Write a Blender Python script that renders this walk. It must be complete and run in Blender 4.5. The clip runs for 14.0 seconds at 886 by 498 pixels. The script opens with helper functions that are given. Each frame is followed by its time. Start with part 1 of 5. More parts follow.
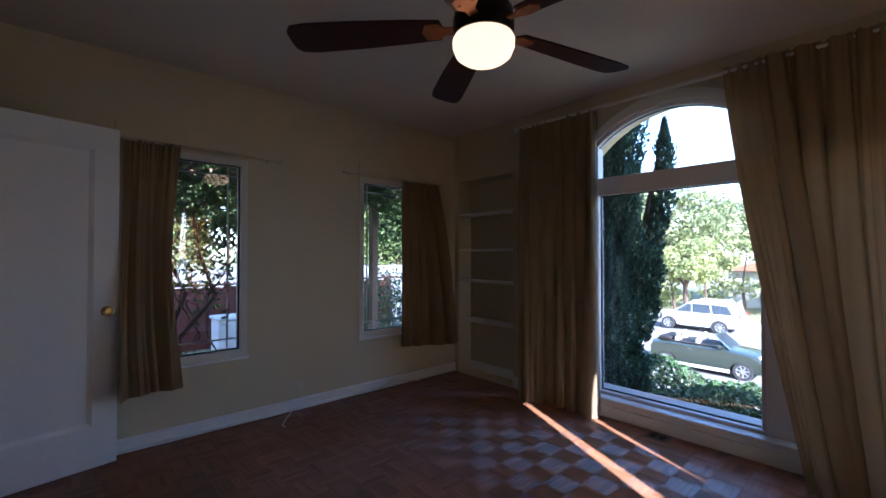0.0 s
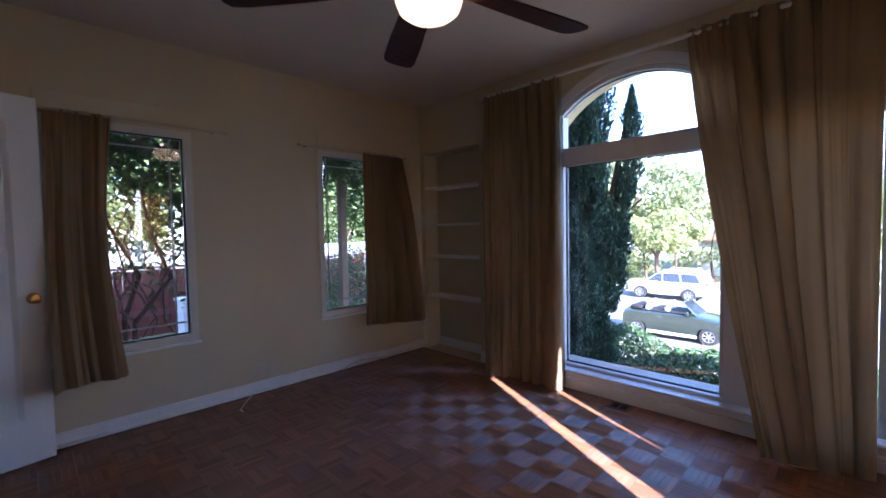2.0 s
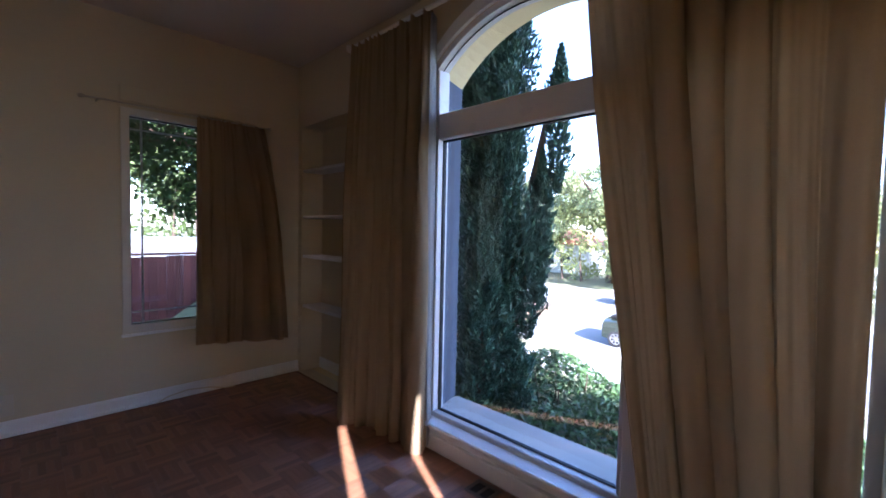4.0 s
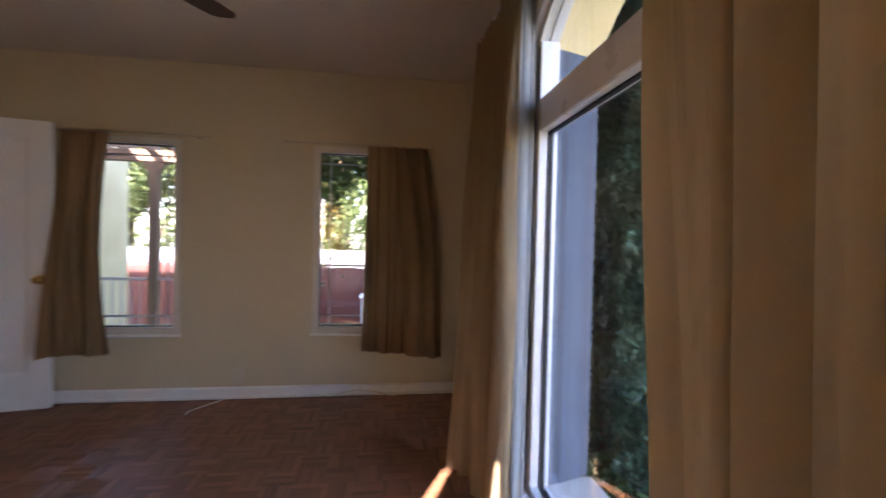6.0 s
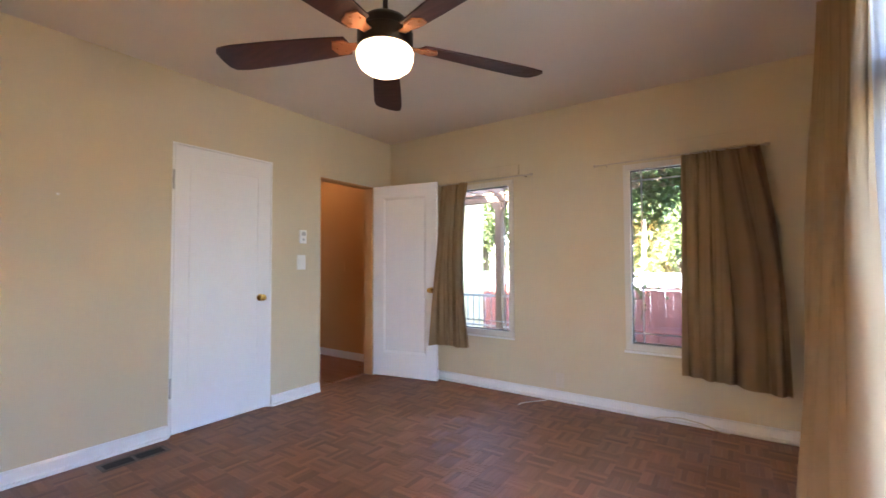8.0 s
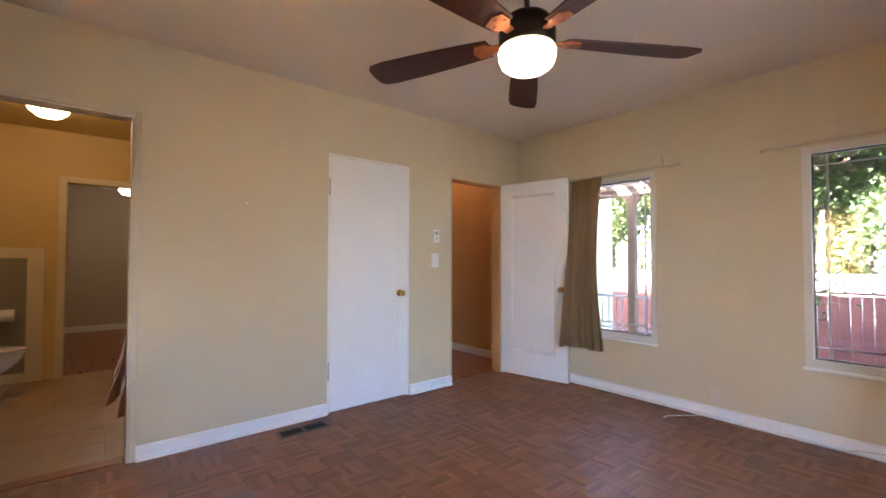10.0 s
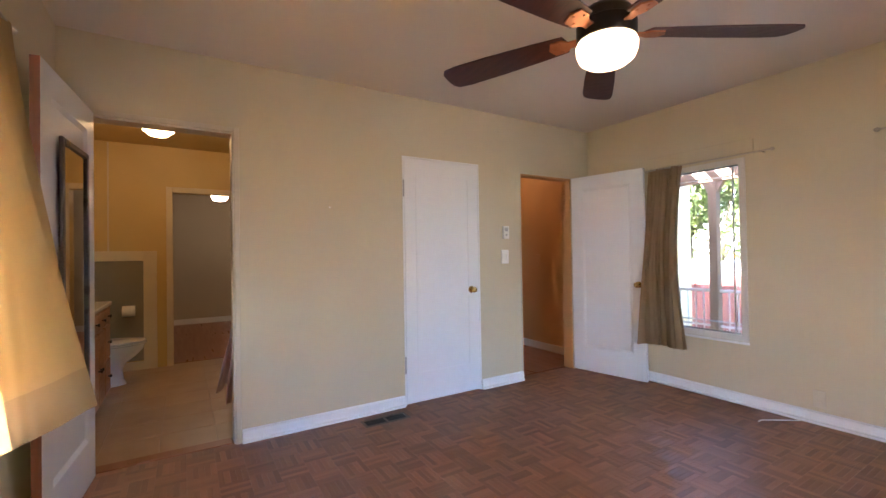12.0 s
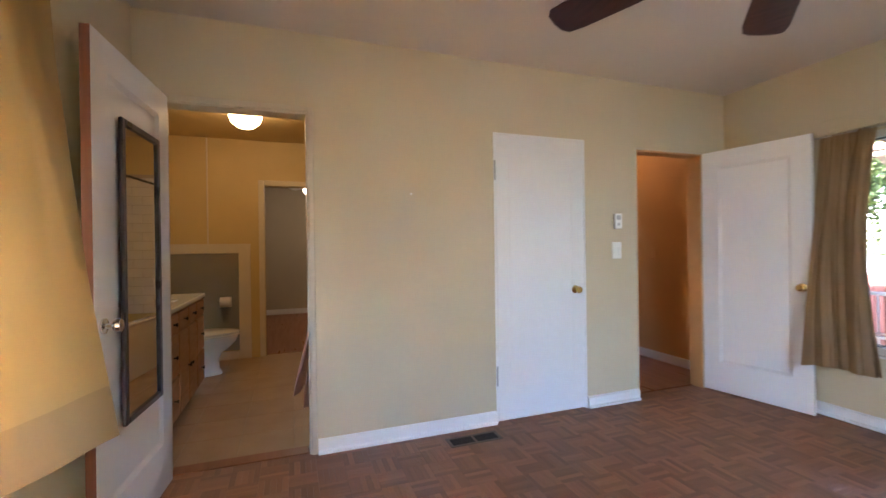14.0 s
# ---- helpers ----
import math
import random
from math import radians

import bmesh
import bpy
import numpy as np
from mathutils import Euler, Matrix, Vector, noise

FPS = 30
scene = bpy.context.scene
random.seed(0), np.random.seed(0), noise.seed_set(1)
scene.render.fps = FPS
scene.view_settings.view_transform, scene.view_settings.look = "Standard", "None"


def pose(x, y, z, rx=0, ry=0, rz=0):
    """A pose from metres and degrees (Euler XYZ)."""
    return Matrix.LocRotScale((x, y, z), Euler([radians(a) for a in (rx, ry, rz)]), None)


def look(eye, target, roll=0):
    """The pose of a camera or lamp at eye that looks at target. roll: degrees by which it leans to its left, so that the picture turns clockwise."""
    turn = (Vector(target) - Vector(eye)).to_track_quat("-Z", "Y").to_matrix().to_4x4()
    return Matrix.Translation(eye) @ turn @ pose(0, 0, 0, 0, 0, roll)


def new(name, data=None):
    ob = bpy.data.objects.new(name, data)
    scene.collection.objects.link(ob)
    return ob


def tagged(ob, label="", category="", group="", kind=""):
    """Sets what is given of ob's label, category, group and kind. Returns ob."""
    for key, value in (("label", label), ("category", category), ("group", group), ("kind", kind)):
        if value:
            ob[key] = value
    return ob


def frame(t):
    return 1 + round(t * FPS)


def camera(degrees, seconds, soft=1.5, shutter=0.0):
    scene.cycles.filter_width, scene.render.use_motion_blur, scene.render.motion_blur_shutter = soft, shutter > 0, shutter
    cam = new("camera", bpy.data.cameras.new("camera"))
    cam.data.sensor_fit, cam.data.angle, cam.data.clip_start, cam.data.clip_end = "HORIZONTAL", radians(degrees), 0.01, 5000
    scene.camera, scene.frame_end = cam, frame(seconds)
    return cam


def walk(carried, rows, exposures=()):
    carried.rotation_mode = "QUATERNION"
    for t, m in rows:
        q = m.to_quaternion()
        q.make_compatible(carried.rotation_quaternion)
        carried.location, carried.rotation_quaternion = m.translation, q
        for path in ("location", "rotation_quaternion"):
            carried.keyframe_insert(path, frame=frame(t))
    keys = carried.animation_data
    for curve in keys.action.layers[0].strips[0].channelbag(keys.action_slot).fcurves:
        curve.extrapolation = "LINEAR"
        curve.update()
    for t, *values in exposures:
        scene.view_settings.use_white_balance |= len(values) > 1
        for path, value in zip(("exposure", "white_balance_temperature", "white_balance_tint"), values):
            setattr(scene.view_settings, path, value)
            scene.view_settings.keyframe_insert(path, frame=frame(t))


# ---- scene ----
cam = camera(92.7, 14.0, 1.5, 0.5)
PATH = [
    (0, (0.49, -3.368, 1.248), (1.827, -1.881, 1.279), 0.0),
    (0.5, (0.485, -3.38, 1.269), (1.827, -1.897, 1.283), 0.2),
    (1, (0.479, -3.374, 1.264), (1.825, -1.895, 1.289), 0.4),
    (1.5, (0.527, -3.383, 1.26), (1.899, -1.928, 1.232), 0.1),
    (2, (0.659, -3.375, 1.245), (2.067, -1.957, 1.158), -1.1),
    (2.5, (0.941, -3.37, 1.224), (2.301, -1.912, 1.067), 1.4),
    (3, (1.272, -3.384, 1.212), (2.732, -2.02, 1.113), 0.2),
    (3.2, (1.428, -3.398, 1.201), (2.894, -2.043, 1.087), 1.2),
    (5.3, (2.77, -3.395, 1.278), (3.776, -1.667, 1.259), -0.1),
    (5.5, (2.853, -3.41, 1.282), (3.668, -1.584, 1.234), 1.3),
    (6, (3.049, -3.429, 1.247), (3.321, -1.448, 1.209), 1.3),
    (6.5, (3.154, -3.457, 1.271), (2.929, -1.471, 1.211), 2.0),
    (7, (3.168, -3.51, 1.261), (2.542, -1.611, 1.282), 0.6),
    (7.5, (3.206, -3.538, 1.203), (2.222, -1.797, 1.27), 0.7),
    (8, (3.22, -3.599, 1.182), (2.081, -1.957, 1.252), -0.2),
    (8.5, (3.208, -3.636, 1.194), (1.948, -2.085, 1.278), 0.1),
    (9, (3.179, -3.666, 1.187), (1.815, -2.205, 1.259), 0.3),
    (11.3, (3.114, -3.765, 1.231), (1.434, -2.681, 1.262), -0.9),
    (11.5, (3.124, -3.787, 1.234), (1.433, -2.719, 1.258), -1.1),
    (12, (3.117, -3.796, 1.234), (1.412, -2.751, 1.258), -0.9),
    (12.5, (3.105, -3.804, 1.233), (1.407, -2.747, 1.251), -0.8),
    (13, (3.044, -3.79, 1.224), (1.349, -2.727, 1.232), -0.5),
    (13.5, (2.881, -3.722, 1.202), (1.073, -2.867, 1.248), -1.7),
    (14, (2.677, -3.61, 1.235), (0.794, -2.936, 1.232), -0.8),
]
walk(cam, [(t, look(eye, target, roll)) for t, eye, target, roll in PATH],
     exposures=[(0, 2.88, 4900, 19), (1, 3.15, 4900, 23), (2, 3.23, 4900, 26), (3.2, 3.23, 5000, 27), (5.3, 3.03, 5250, 19), (6, 3.8, 6000, 26), (7, 4.78, 5850, 21), (8, 5.26, 5730, 20), (11.5, 5.21, 5800, 23), (13, 5.21, 5800, 21), (14, 5.33, 5600, 17)])
# ---- light and sky ----
SUN_AZ, SUN_EL = 205.0, 28.0     # degrees clockwise from +y, and above the horizon
world = bpy.data.worlds.new("sky")
scene.world = world
world.use_nodes = True
wn = world.node_tree
sky = wn.nodes.new("ShaderNodeTexSky")
sky.sky_type, sky.sun_disc = "NISHITA", False
sky.sun_elevation, sky.sun_rotation = radians(SUN_EL), radians(SUN_AZ)
wn.nodes["Background"].inputs["Strength"].default_value = 0.15
wn.links.new(sky.outputs[0], wn.nodes["Background"].inputs[0])
sun = new("sun", bpy.data.lights.new("sun", "SUN"))
sun.data.energy, sun.data.angle, sun.data.color = 5.0, radians(0.5), (1.0, 0.93, 0.82)
a, e = radians(SUN_AZ), radians(SUN_EL)
sun.matrix_world = look((math.sin(a) * math.cos(e) * 30, math.cos(a) * math.cos(e) * 30, math.sin(e) * 30), (0, 0, 0))


# ---- materials ----
def mk(name, c1, c2=None, scale=6.0, rough=0.6, bump=0.0, bscale=60.0, metal=0.0, stretch=(1, 1, 1), coat=0.0,
       fine=0.25, rvar=0.08, alpha=1.0, trans=0.0, object_space=False, per_piece=0.0, ior=1.45):
    """A surface with two tones mixed by broad and fine noise, uneven gloss and fine relief."""
    m = bpy.data.materials.new(name)
    m.use_nodes = True
    t = m.node_tree
    n, l = t.nodes, t.links
    b = n["Principled BSDF"]
    b.inputs["Metallic"].default_value = metal
    b.inputs["IOR"].default_value = ior
    b.inputs["Coat Weight"].default_value = coat
    b.inputs["Coat Roughness"].default_value = 0.15
    b.inputs["Transmission Weight"].default_value = trans
    if object_space:
        src = n.new("ShaderNodeTexCoord").outputs["Object"]
    else:
        src = n.new("ShaderNodeNewGeometry").outputs["Position"]
    mp = n.new("ShaderNodeMapping")
    mp.inputs["Scale"].default_value = stretch
    l.new(src, mp.inputs["Vector"])
    big, small = n.new("ShaderNodeTexNoise"), n.new("ShaderNodeTexNoise")
    big.inputs["Scale"].default_value, big.inputs["Detail"].default_value = scale, 4
    small.inputs["Scale"].default_value, small.inputs["Detail"].default_value = bscale, 3
    for q in (big, small):
        l.new(mp.outputs[0], q.inputs["Vector"])
    mixf = n.new("ShaderNodeMix")
    mixf.inputs[0].default_value = fine
    l.new(big.outputs[0], mixf.inputs[2])
    l.new(small.outputs[0], mixf.inputs[3])
    ramp = n.new("ShaderNodeMapRange")
    ramp.inputs[1].default_value, ramp.inputs[2].default_value = 0.3, 0.7
    l.new(mixf.outputs[0], ramp.inputs[0])
    fac = ramp.outputs[0]
    col = n.new("ShaderNodeMix")
    col.data_type = "RGBA"
    c2 = c2 or [v * 0.9 for v in c1]
    col.inputs[6].default_value, col.inputs[7].default_value = (*c1, 1), (*c2, 1)
    l.new(fac, col.inputs[0])
    out = col.outputs[2]
    if per_piece:
        oi = n.new("ShaderNodeObjectInfo")
        ge = n.new("ShaderNodeNewGeometry")
        add = n.new("ShaderNodeMath")
        add.operation = "ADD"
        l.new(oi.outputs["Random"], add.inputs[0])
        l.new(ge.outputs["Random Per Island"], add.inputs[1])
        fr = n.new("ShaderNodeMath")
        fr.operation = "FRACT"
        l.new(add.outputs[0], fr.inputs[0])
        rng = n.new("ShaderNodeMapRange")
        rng.inputs[3].default_value, rng.inputs[4].default_value = 1 - per_piece, 1 + per_piece
        l.new(fr.outputs[0], rng.inputs[0])
        hsv = n.new("ShaderNodeHueSaturation")
        l.new(rng.outputs[0], hsv.inputs["Value"])
        l.new(out, hsv.inputs["Color"])
        out = hsv.outputs[0]
    l.new(out, b.inputs["Base Color"])
    rr = n.new("ShaderNodeMapRange")
    rr.inputs[3].default_value, rr.inputs[4].default_value = max(0.02, rough - rvar), min(1, rough + rvar)
    l.new(big.outputs[0], rr.inputs[0])
    l.new(rr.outputs[0], b.inputs["Roughness"])
    if bump:
        bp = n.new("ShaderNodeBump")
        bp.inputs["Strength"].default_value, bp.inputs["Distance"].default_value = min(1, bump), 0.002
        l.new(small.outputs[0], bp.inputs["Height"])
        l.new(bp.outputs[0], b.inputs["Normal"])
    return m


def cloth(name, c1, c2, through_light=0.35, scale=5.0, weave=0.3):
    """Woven cloth that lets some light through."""
    m = mk(name, c1, c2, scale=scale, rough=0.95, bump=weave, bscale=700, stretch=(1, 1, 0.35), fine=0.3)
    t = m.node_tree
    n, l = t.nodes, t.links
    b = n["Principled BSDF"]
    b.inputs["Specular IOR Level"].default_value = 0.1
    tr = n.new("ShaderNodeBsdfTranslucent")
    l.new(b.inputs["Base Color"].links[0].from_socket, tr.inputs["Color"])
    mx = n.new("ShaderNodeMixShader")
    mx.inputs[0].default_value = through_light
    l.new(b.outputs[0], mx.inputs[1])
    l.new(tr.outputs[0], mx.inputs[2])
    l.new(mx.outputs[0], n["Material Output"].inputs["Surface"])
    return m


def leafy(name, c1, c2, per_piece=0.35, through_light=0.35):
    m = mk(name, c1, c2, scale=3, rough=0.5, per_piece=per_piece)
    t = m.node_tree
    n, l = t.nodes, t.links
    b = n["Principled BSDF"]
    tr = n.new("ShaderNodeBsdfTranslucent")
    l.new(b.inputs["Base Color"].links[0].from_socket, tr.inputs["Color"])
    mx = n.new("ShaderNodeMixShader")
    mx.inputs[0].default_value = through_light
    l.new(b.outputs[0], mx.inputs[1])
    l.new(tr.outputs[0], mx.inputs[2])
    l.new(mx.outputs[0], n["Material Output"].inputs["Surface"])
    return m


def glow(name, color, strength, base=(0.9, 0.88, 0.82)):
    m = bpy.data.materials.new(name)
    m.use_nodes = True
    b = m.node_tree.nodes["Principled BSDF"]
    b.inputs["Base Color"].default_value = (*base, 1)
    b.inputs["Roughness"].default_value = 0.3
    b.inputs["Emission Color"].default_value = (*color, 1)
    b.inputs["Emission Strength"].default_value = strength
    return m


def glass_mat(name, tint=(1, 1, 1)):
    """Thin pane: clear with a Fresnel reflection."""
    m = bpy.data.materials.new(name)
    m.use_nodes = True
    n, l = m.node_tree.nodes, m.node_tree.links
    n.remove(n["Principled BSDF"])
    tr, gl, lw, mx = (n.new("ShaderNodeBsdfTransparent"), n.new("ShaderNodeBsdfGlossy"), n.new("ShaderNodeLayerWeight"),
                      n.new("ShaderNodeMixShader"))
    tr.inputs[0].default_value = (*tint, 1)
    gl.inputs["Roughness"].default_value = 0.0
    lw.inputs[0].default_value = 0.5
    pw, fr = n.new("ShaderNodeMath"), n.new("ShaderNodeMath")
    pw.operation, fr.operation = "POWER", "MULTIPLY_ADD"
    pw.inputs[1].default_value = 5.0
    fr.inputs[1].default_value, fr.inputs[2].default_value = 0.9, 0.06
    l.new(lw.outputs["Facing"], pw.inputs[0])
    l.new(pw.outputs[0], fr.inputs[0])
    l.new(fr.outputs[0], mx.inputs[0])
    l.new(tr.outputs[0], mx.inputs[1])
    l.new(gl.outputs[0], mx.inputs[2])
    l.new(mx.outputs[0], n["Material Output"].inputs["Surface"])
    return m


M_WALL = mk("wall_paint", (0.60, 0.52, 0.355), (0.56, 0.48, 0.32), scale=1.5, rough=0.62, bump=0.25, bscale=180)
M_CEIL = mk("ceiling_paint", (0.69, 0.62, 0.54), (0.65, 0.58, 0.50), scale=1.2, rough=0.85, bump=0.3, bscale=140)
M_TRIM = mk("trim_paint", (0.81, 0.81, 0.80), (0.75, 0.75, 0.735), scale=3, rough=0.35, bump=0.12, bscale=90)
M_DOOR = mk("door_paint", (0.78, 0.78, 0.78), (0.74, 0.74, 0.735), scale=2, rough=0.33, bump=0.12, bscale=60, stretch=(1, 1, 0.4))
M_VINYL = mk("window_vinyl", (0.70, 0.70, 0.71), (0.65, 0.65, 0.66), scale=3, rough=0.3)
M_WOODEDGE = mk("bare_door_edge", (0.17, 0.06, 0.03), (0.12, 0.042, 0.02), scale=10, rough=0.5, bump=0.3, bscale=90, stretch=(6, 6, 0.4))
M_PARQ = mk("parquet", (0.295, 0.138, 0.070), (0.215, 0.095, 0.046), scale=5, rough=0.34, bump=0.2, bscale=60, stretch=(0.5, 6, 1), ior=1.6,
            fine=0.5, rvar=0.1, object_space=True, per_piece=0.27)
M_PARQB = M_PARQ.copy()
M_PARQB.name = "parquet_crosswise"
for mt, grain, along in ((M_PARQ, (0.5, 6, 1), (0, 1, 0)), (M_PARQB, (6, 0.5, 1), (1, 0, 0))):
    nt = mt.node_tree
    for nd in nt.nodes:
        if nd.type == "MAPPING":
            nd.inputs["Scale"].default_value = grain
    way = nt.nodes.new("ShaderNodeCombineXYZ")
    for k in range(3):
        way.inputs[k].default_value = along[k]
    nt.links.new(way.outputs[0], nt.nodes["Principled BSDF"].inputs["Tangent"])
    nt.nodes["Principled BSDF"].inputs["Anisotropic"].default_value = 1.0
    nt.nodes["Principled BSDF"].inputs["IOR"].default_value = 1.6
    for nd in nt.nodes:
        if nd.type == "MAP_RANGE" and nd.outputs[0].links and nd.outputs[0].links[0].to_socket.name == "Roughness":
            nd.inputs[3].default_value, nd.inputs[4].default_value = (0.42, 0.52)
M_GROUT = mk("parquet_joint", (0.13, 0.055, 0.03), (0.09, 0.038, 0.02), rough=0.8)
M_CURT = cloth("curtain_cloth", (0.46, 0.34, 0.205), (0.38, 0.275, 0.165), 0.045)
M_CURTS = cloth("south_curtain_cloth", (0.50, 0.37, 0.19), (0.44, 0.32, 0.16), 0.0015, weave=0.0)
M_CURTB = cloth("small_curtain_cloth", (0.42, 0.285, 0.16), (0.32, 0.21, 0.115), 0.10)
M_LINING = cloth("white_curtain_lining", (0.50, 0.50, 0.50), (0.42, 0.42, 0.42), 0.1)
M_HEM = cloth("curtain_hem_cloth", (0.42, 0.31, 0.17), (0.36, 0.26, 0.14), 0.10)
M_ROD = mk("rod_metal", (0.55, 0.50, 0.42), (0.45, 0.40, 0.32), rough=0.35, metal=0.9)
M_RODW = mk("painted_rod", (0.75, 0.73, 0.68), (0.68, 0.66, 0.6), rough=0.4)
M_BRONZE = mk("dark_bronze", (0.035, 0.026, 0.022), (0.022, 0.016, 0.014), scale=20, rough=0.38, metal=0.7)
M_IRON = mk("copper_bracket", (0.42, 0.17, 0.07), (0.30, 0.11, 0.045), rough=0.4, metal=0.5)
M_BLADE = mk("cherry_blade", (0.06, 0.012, 0.008), (0.03, 0.006, 0.004), scale=8, rough=0.5, bump=0.2, bscale=60, stretch=(1, 6, 1), object_space=True)
M_BRASS = mk("brass", (0.75, 0.52, 0.2), (0.6, 0.4, 0.14), rough=0.18, metal=1.0)
M_CHROME = mk("chrome", (0.75, 0.75, 0.75), (0.6, 0.6, 0.6), rough=0.08, metal=1.0, rvar=0.03)
M_PLASTIC = mk("white_plastic", (0.8, 0.79, 0.75), (0.75, 0.74, 0.7), rough=0.35)
M_GREY = mk("grey_plastic", (0.45, 0.45, 0.44), (0.38, 0.38, 0.37), rough=0.4)
M_DARK = mk("dark_void", (0.02, 0.018, 0.016), (0.012, 0.01, 0.01), rough=0.7)
M_VENT = mk("brown_vent_metal", (0.16, 0.12, 0.09), (0.11, 0.08, 0.06), rough=0.45, metal=0.4)
M_WFRAME = mk("white_window_paint", (0.66, 0.63, 0.56), (0.61, 0.58, 0.51), scale=3, rough=0.4)
M_HALL = mk("orange_wall_paint", (0.55, 0.30, 0.12), (0.50, 0.27, 0.10), scale=1.5, rough=0.6, bump=0.2, bscale=150)
M_BATHW = mk("bath_wall_paint", (0.64, 0.48, 0.20), (0.58, 0.43, 0.17), scale=2, rough=0.5, bump=0.15, bscale=120)
M_BATHP = mk("grey_green_panel", (0.27, 0.24, 0.18), (0.23, 0.205, 0.15), scale=3, rough=0.5)
M_CREAM = mk("cream_frame_paint", (0.60, 0.53, 0.40), (0.55, 0.48, 0.35), scale=3, rough=0.4)
M_BATHT = mk("cream_trim", (0.70, 0.62, 0.44), (0.65, 0.57, 0.40), rough=0.45)
M_TILE = mk("bath_floor_tile", (0.44, 0.32, 0.19), (0.36, 0.25, 0.145), scale=4, rough=0.35, bump=0.1, per_piece=0.08)
M_SUBWAY = mk("wall_tile", (0.72, 0.68, 0.6), (0.68, 0.64, 0.56), rough=0.15, per_piece=0.04)
M_GROUT2 = mk("tile_grout", (0.48, 0.40, 0.29), (0.41, 0.34, 0.24), rough=0.9)
M_OAK = mk("oak_cabinet", (0.42, 0.20, 0.075), (0.32, 0.14, 0.05), scale=6, rough=0.38, bump=0.25, bscale=60, stretch=(1, 1, 5))
M_PORC = mk("porcelain", (0.82, 0.80, 0.76), (0.79, 0.77, 0.73), rough=0.1, rvar=0.03)
M_TOWEL = cloth("towel_cloth", (0.72, 0.58, 0.53), (0.64, 0.5, 0.45), 0.1)
M_PAPER = mk("paper", (0.82, 0.78, 0.7), (0.78, 0.74, 0.66), rough=0.9)
M_GREYW = mk("grey_room_paint", (0.50, 0.43, 0.31), (0.46, 0.39, 0.28), scale=1.5, rough=0.6)
M_FARFLOOR = mk("far_wood_floor", (0.30, 0.12, 0.05), (0.22, 0.08, 0.035), scale=4, rough=0.3, bump=0.2, stretch=(0.4, 5, 1))
M_MIRROR = mk("mirror_silver", (0.88, 0.88, 0.87), (0.87, 0.87, 0.86), rough=0.02, metal=1.0, rvar=0.005)
M_MFRAME = mk("mirror_frame", (0.05, 0.042, 0.045), (0.035, 0.03, 0.03), rough=0.3)
M_GLASS = glass_mat("window_glass")
M_LAMP = glow("lamp_glass", (1.0, 0.66, 0.31), 0.24)
M_FLAMP = glow("far_lamp_glass", (1.0, 0.75, 0.45), 1.1)
M_BLAMP = glow("bath_lamp_glass", (1.0, 0.62, 0.25), 0.70)
# outer jambs: the bluish sky shade is put into this dark base colour
M_JAMB = mk("shaded_jamb_tone", (0.065, 0.078, 0.11), (0.045, 0.055, 0.08), scale=4, rough=0.8, bump=0.5, bscale=80)
M_STUCCO = mk("yellow_stucco", (0.72, 0.60, 0.34), (0.62, 0.5, 0.27), scale=3, rough=0.9, bump=0.9, bscale=60)
M_ROOF = mk("clay_roof", (0.36, 0.16, 0.09), (0.26, 0.11, 0.06), rough=0.8, per_piece=0.2)
M_EARTH = mk("earth", (0.16, 0.11, 0.07), (0.10, 0.07, 0.045), scale=2, rough=0.95, bump=0.9, bscale=30)
M_GROUND = mk("dry_grass_ground", (0.13, 0.15, 0.06), (0.18, 0.15, 0.085), scale=0.6, rough=0.95, bump=0.9, bscale=12)
M_ASPHALT = mk("asphalt", (0.24, 0.235, 0.22), (0.19, 0.185, 0.175), scale=0.8, rough=0.85, bump=0.6, bscale=60)
M_SLATE = mk("grey_block_wall", (0.17, 0.18, 0.19), (0.13, 0.14, 0.15), scale=2, rough=0.85, bump=0.5, bscale=30)
M_CONCRETE = mk("concrete", (0.42, 0.40, 0.36), (0.34, 0.32, 0.29), scale=1.2, rough=0.85, bump=0.4, bscale=40)
M_BARK = mk("bark", (0.11, 0.075, 0.05), (0.06, 0.042, 0.03), scale=12, rough=0.95, bump=1.0, bscale=40, stretch=(1, 1, 0.25))
M_CYP = leafy("cypress_leaf", (0.045, 0.105, 0.07), (0.03, 0.075, 0.05), 0.5, 0.15)
M_IVY = leafy("ivy_leaf", (0.07, 0.125, 0.04), (0.045, 0.085, 0.03), 0.6, 0.25)
M_OAKLEAF = leafy("tree_leaf", (0.25, 0.28, 0.13), (0.18, 0.21, 0.09), 0.5, 0.45)
M_GLEAF = leafy("garden_leaf", (0.12, 0.16, 0.05), (0.08, 0.11, 0.035), 0.5, 0.4)
M_YLEAF = leafy("pale_tree_leaf", (0.34, 0.37, 0.15), (0.27, 0.30, 0.11), 0.4, 0.45)
M_VINE = leafy("vine_leaf", (0.08, 0.14, 0.03), (0.05, 0.09, 0.025), 0.5, 0.4)
M_FENCE = mk("red_fence_wood", (0.105, 0.027, 0.018), (0.075, 0.02, 0.013), scale=4, rough=0.75, bump=0.5, bscale=50, stretch=(4, 4, 0.4), per_piece=0.2)
M_POST = mk("brown_post_wood", (0.22, 0.14, 0.085), (0.16, 0.10, 0.06), scale=5, rough=0.75, bump=0.5, bscale=50, stretch=(4, 4, 0.4))
M_RAIL = mk("painted_rail", (0.55, 0.53, 0.5), (0.45, 0.44, 0.41), rough=0.5)
M_CARG = mk("dark_green_car_paint", (0.022, 0.030, 0.020), (0.018, 0.024, 0.016), rough=0.2, coat=1.0)
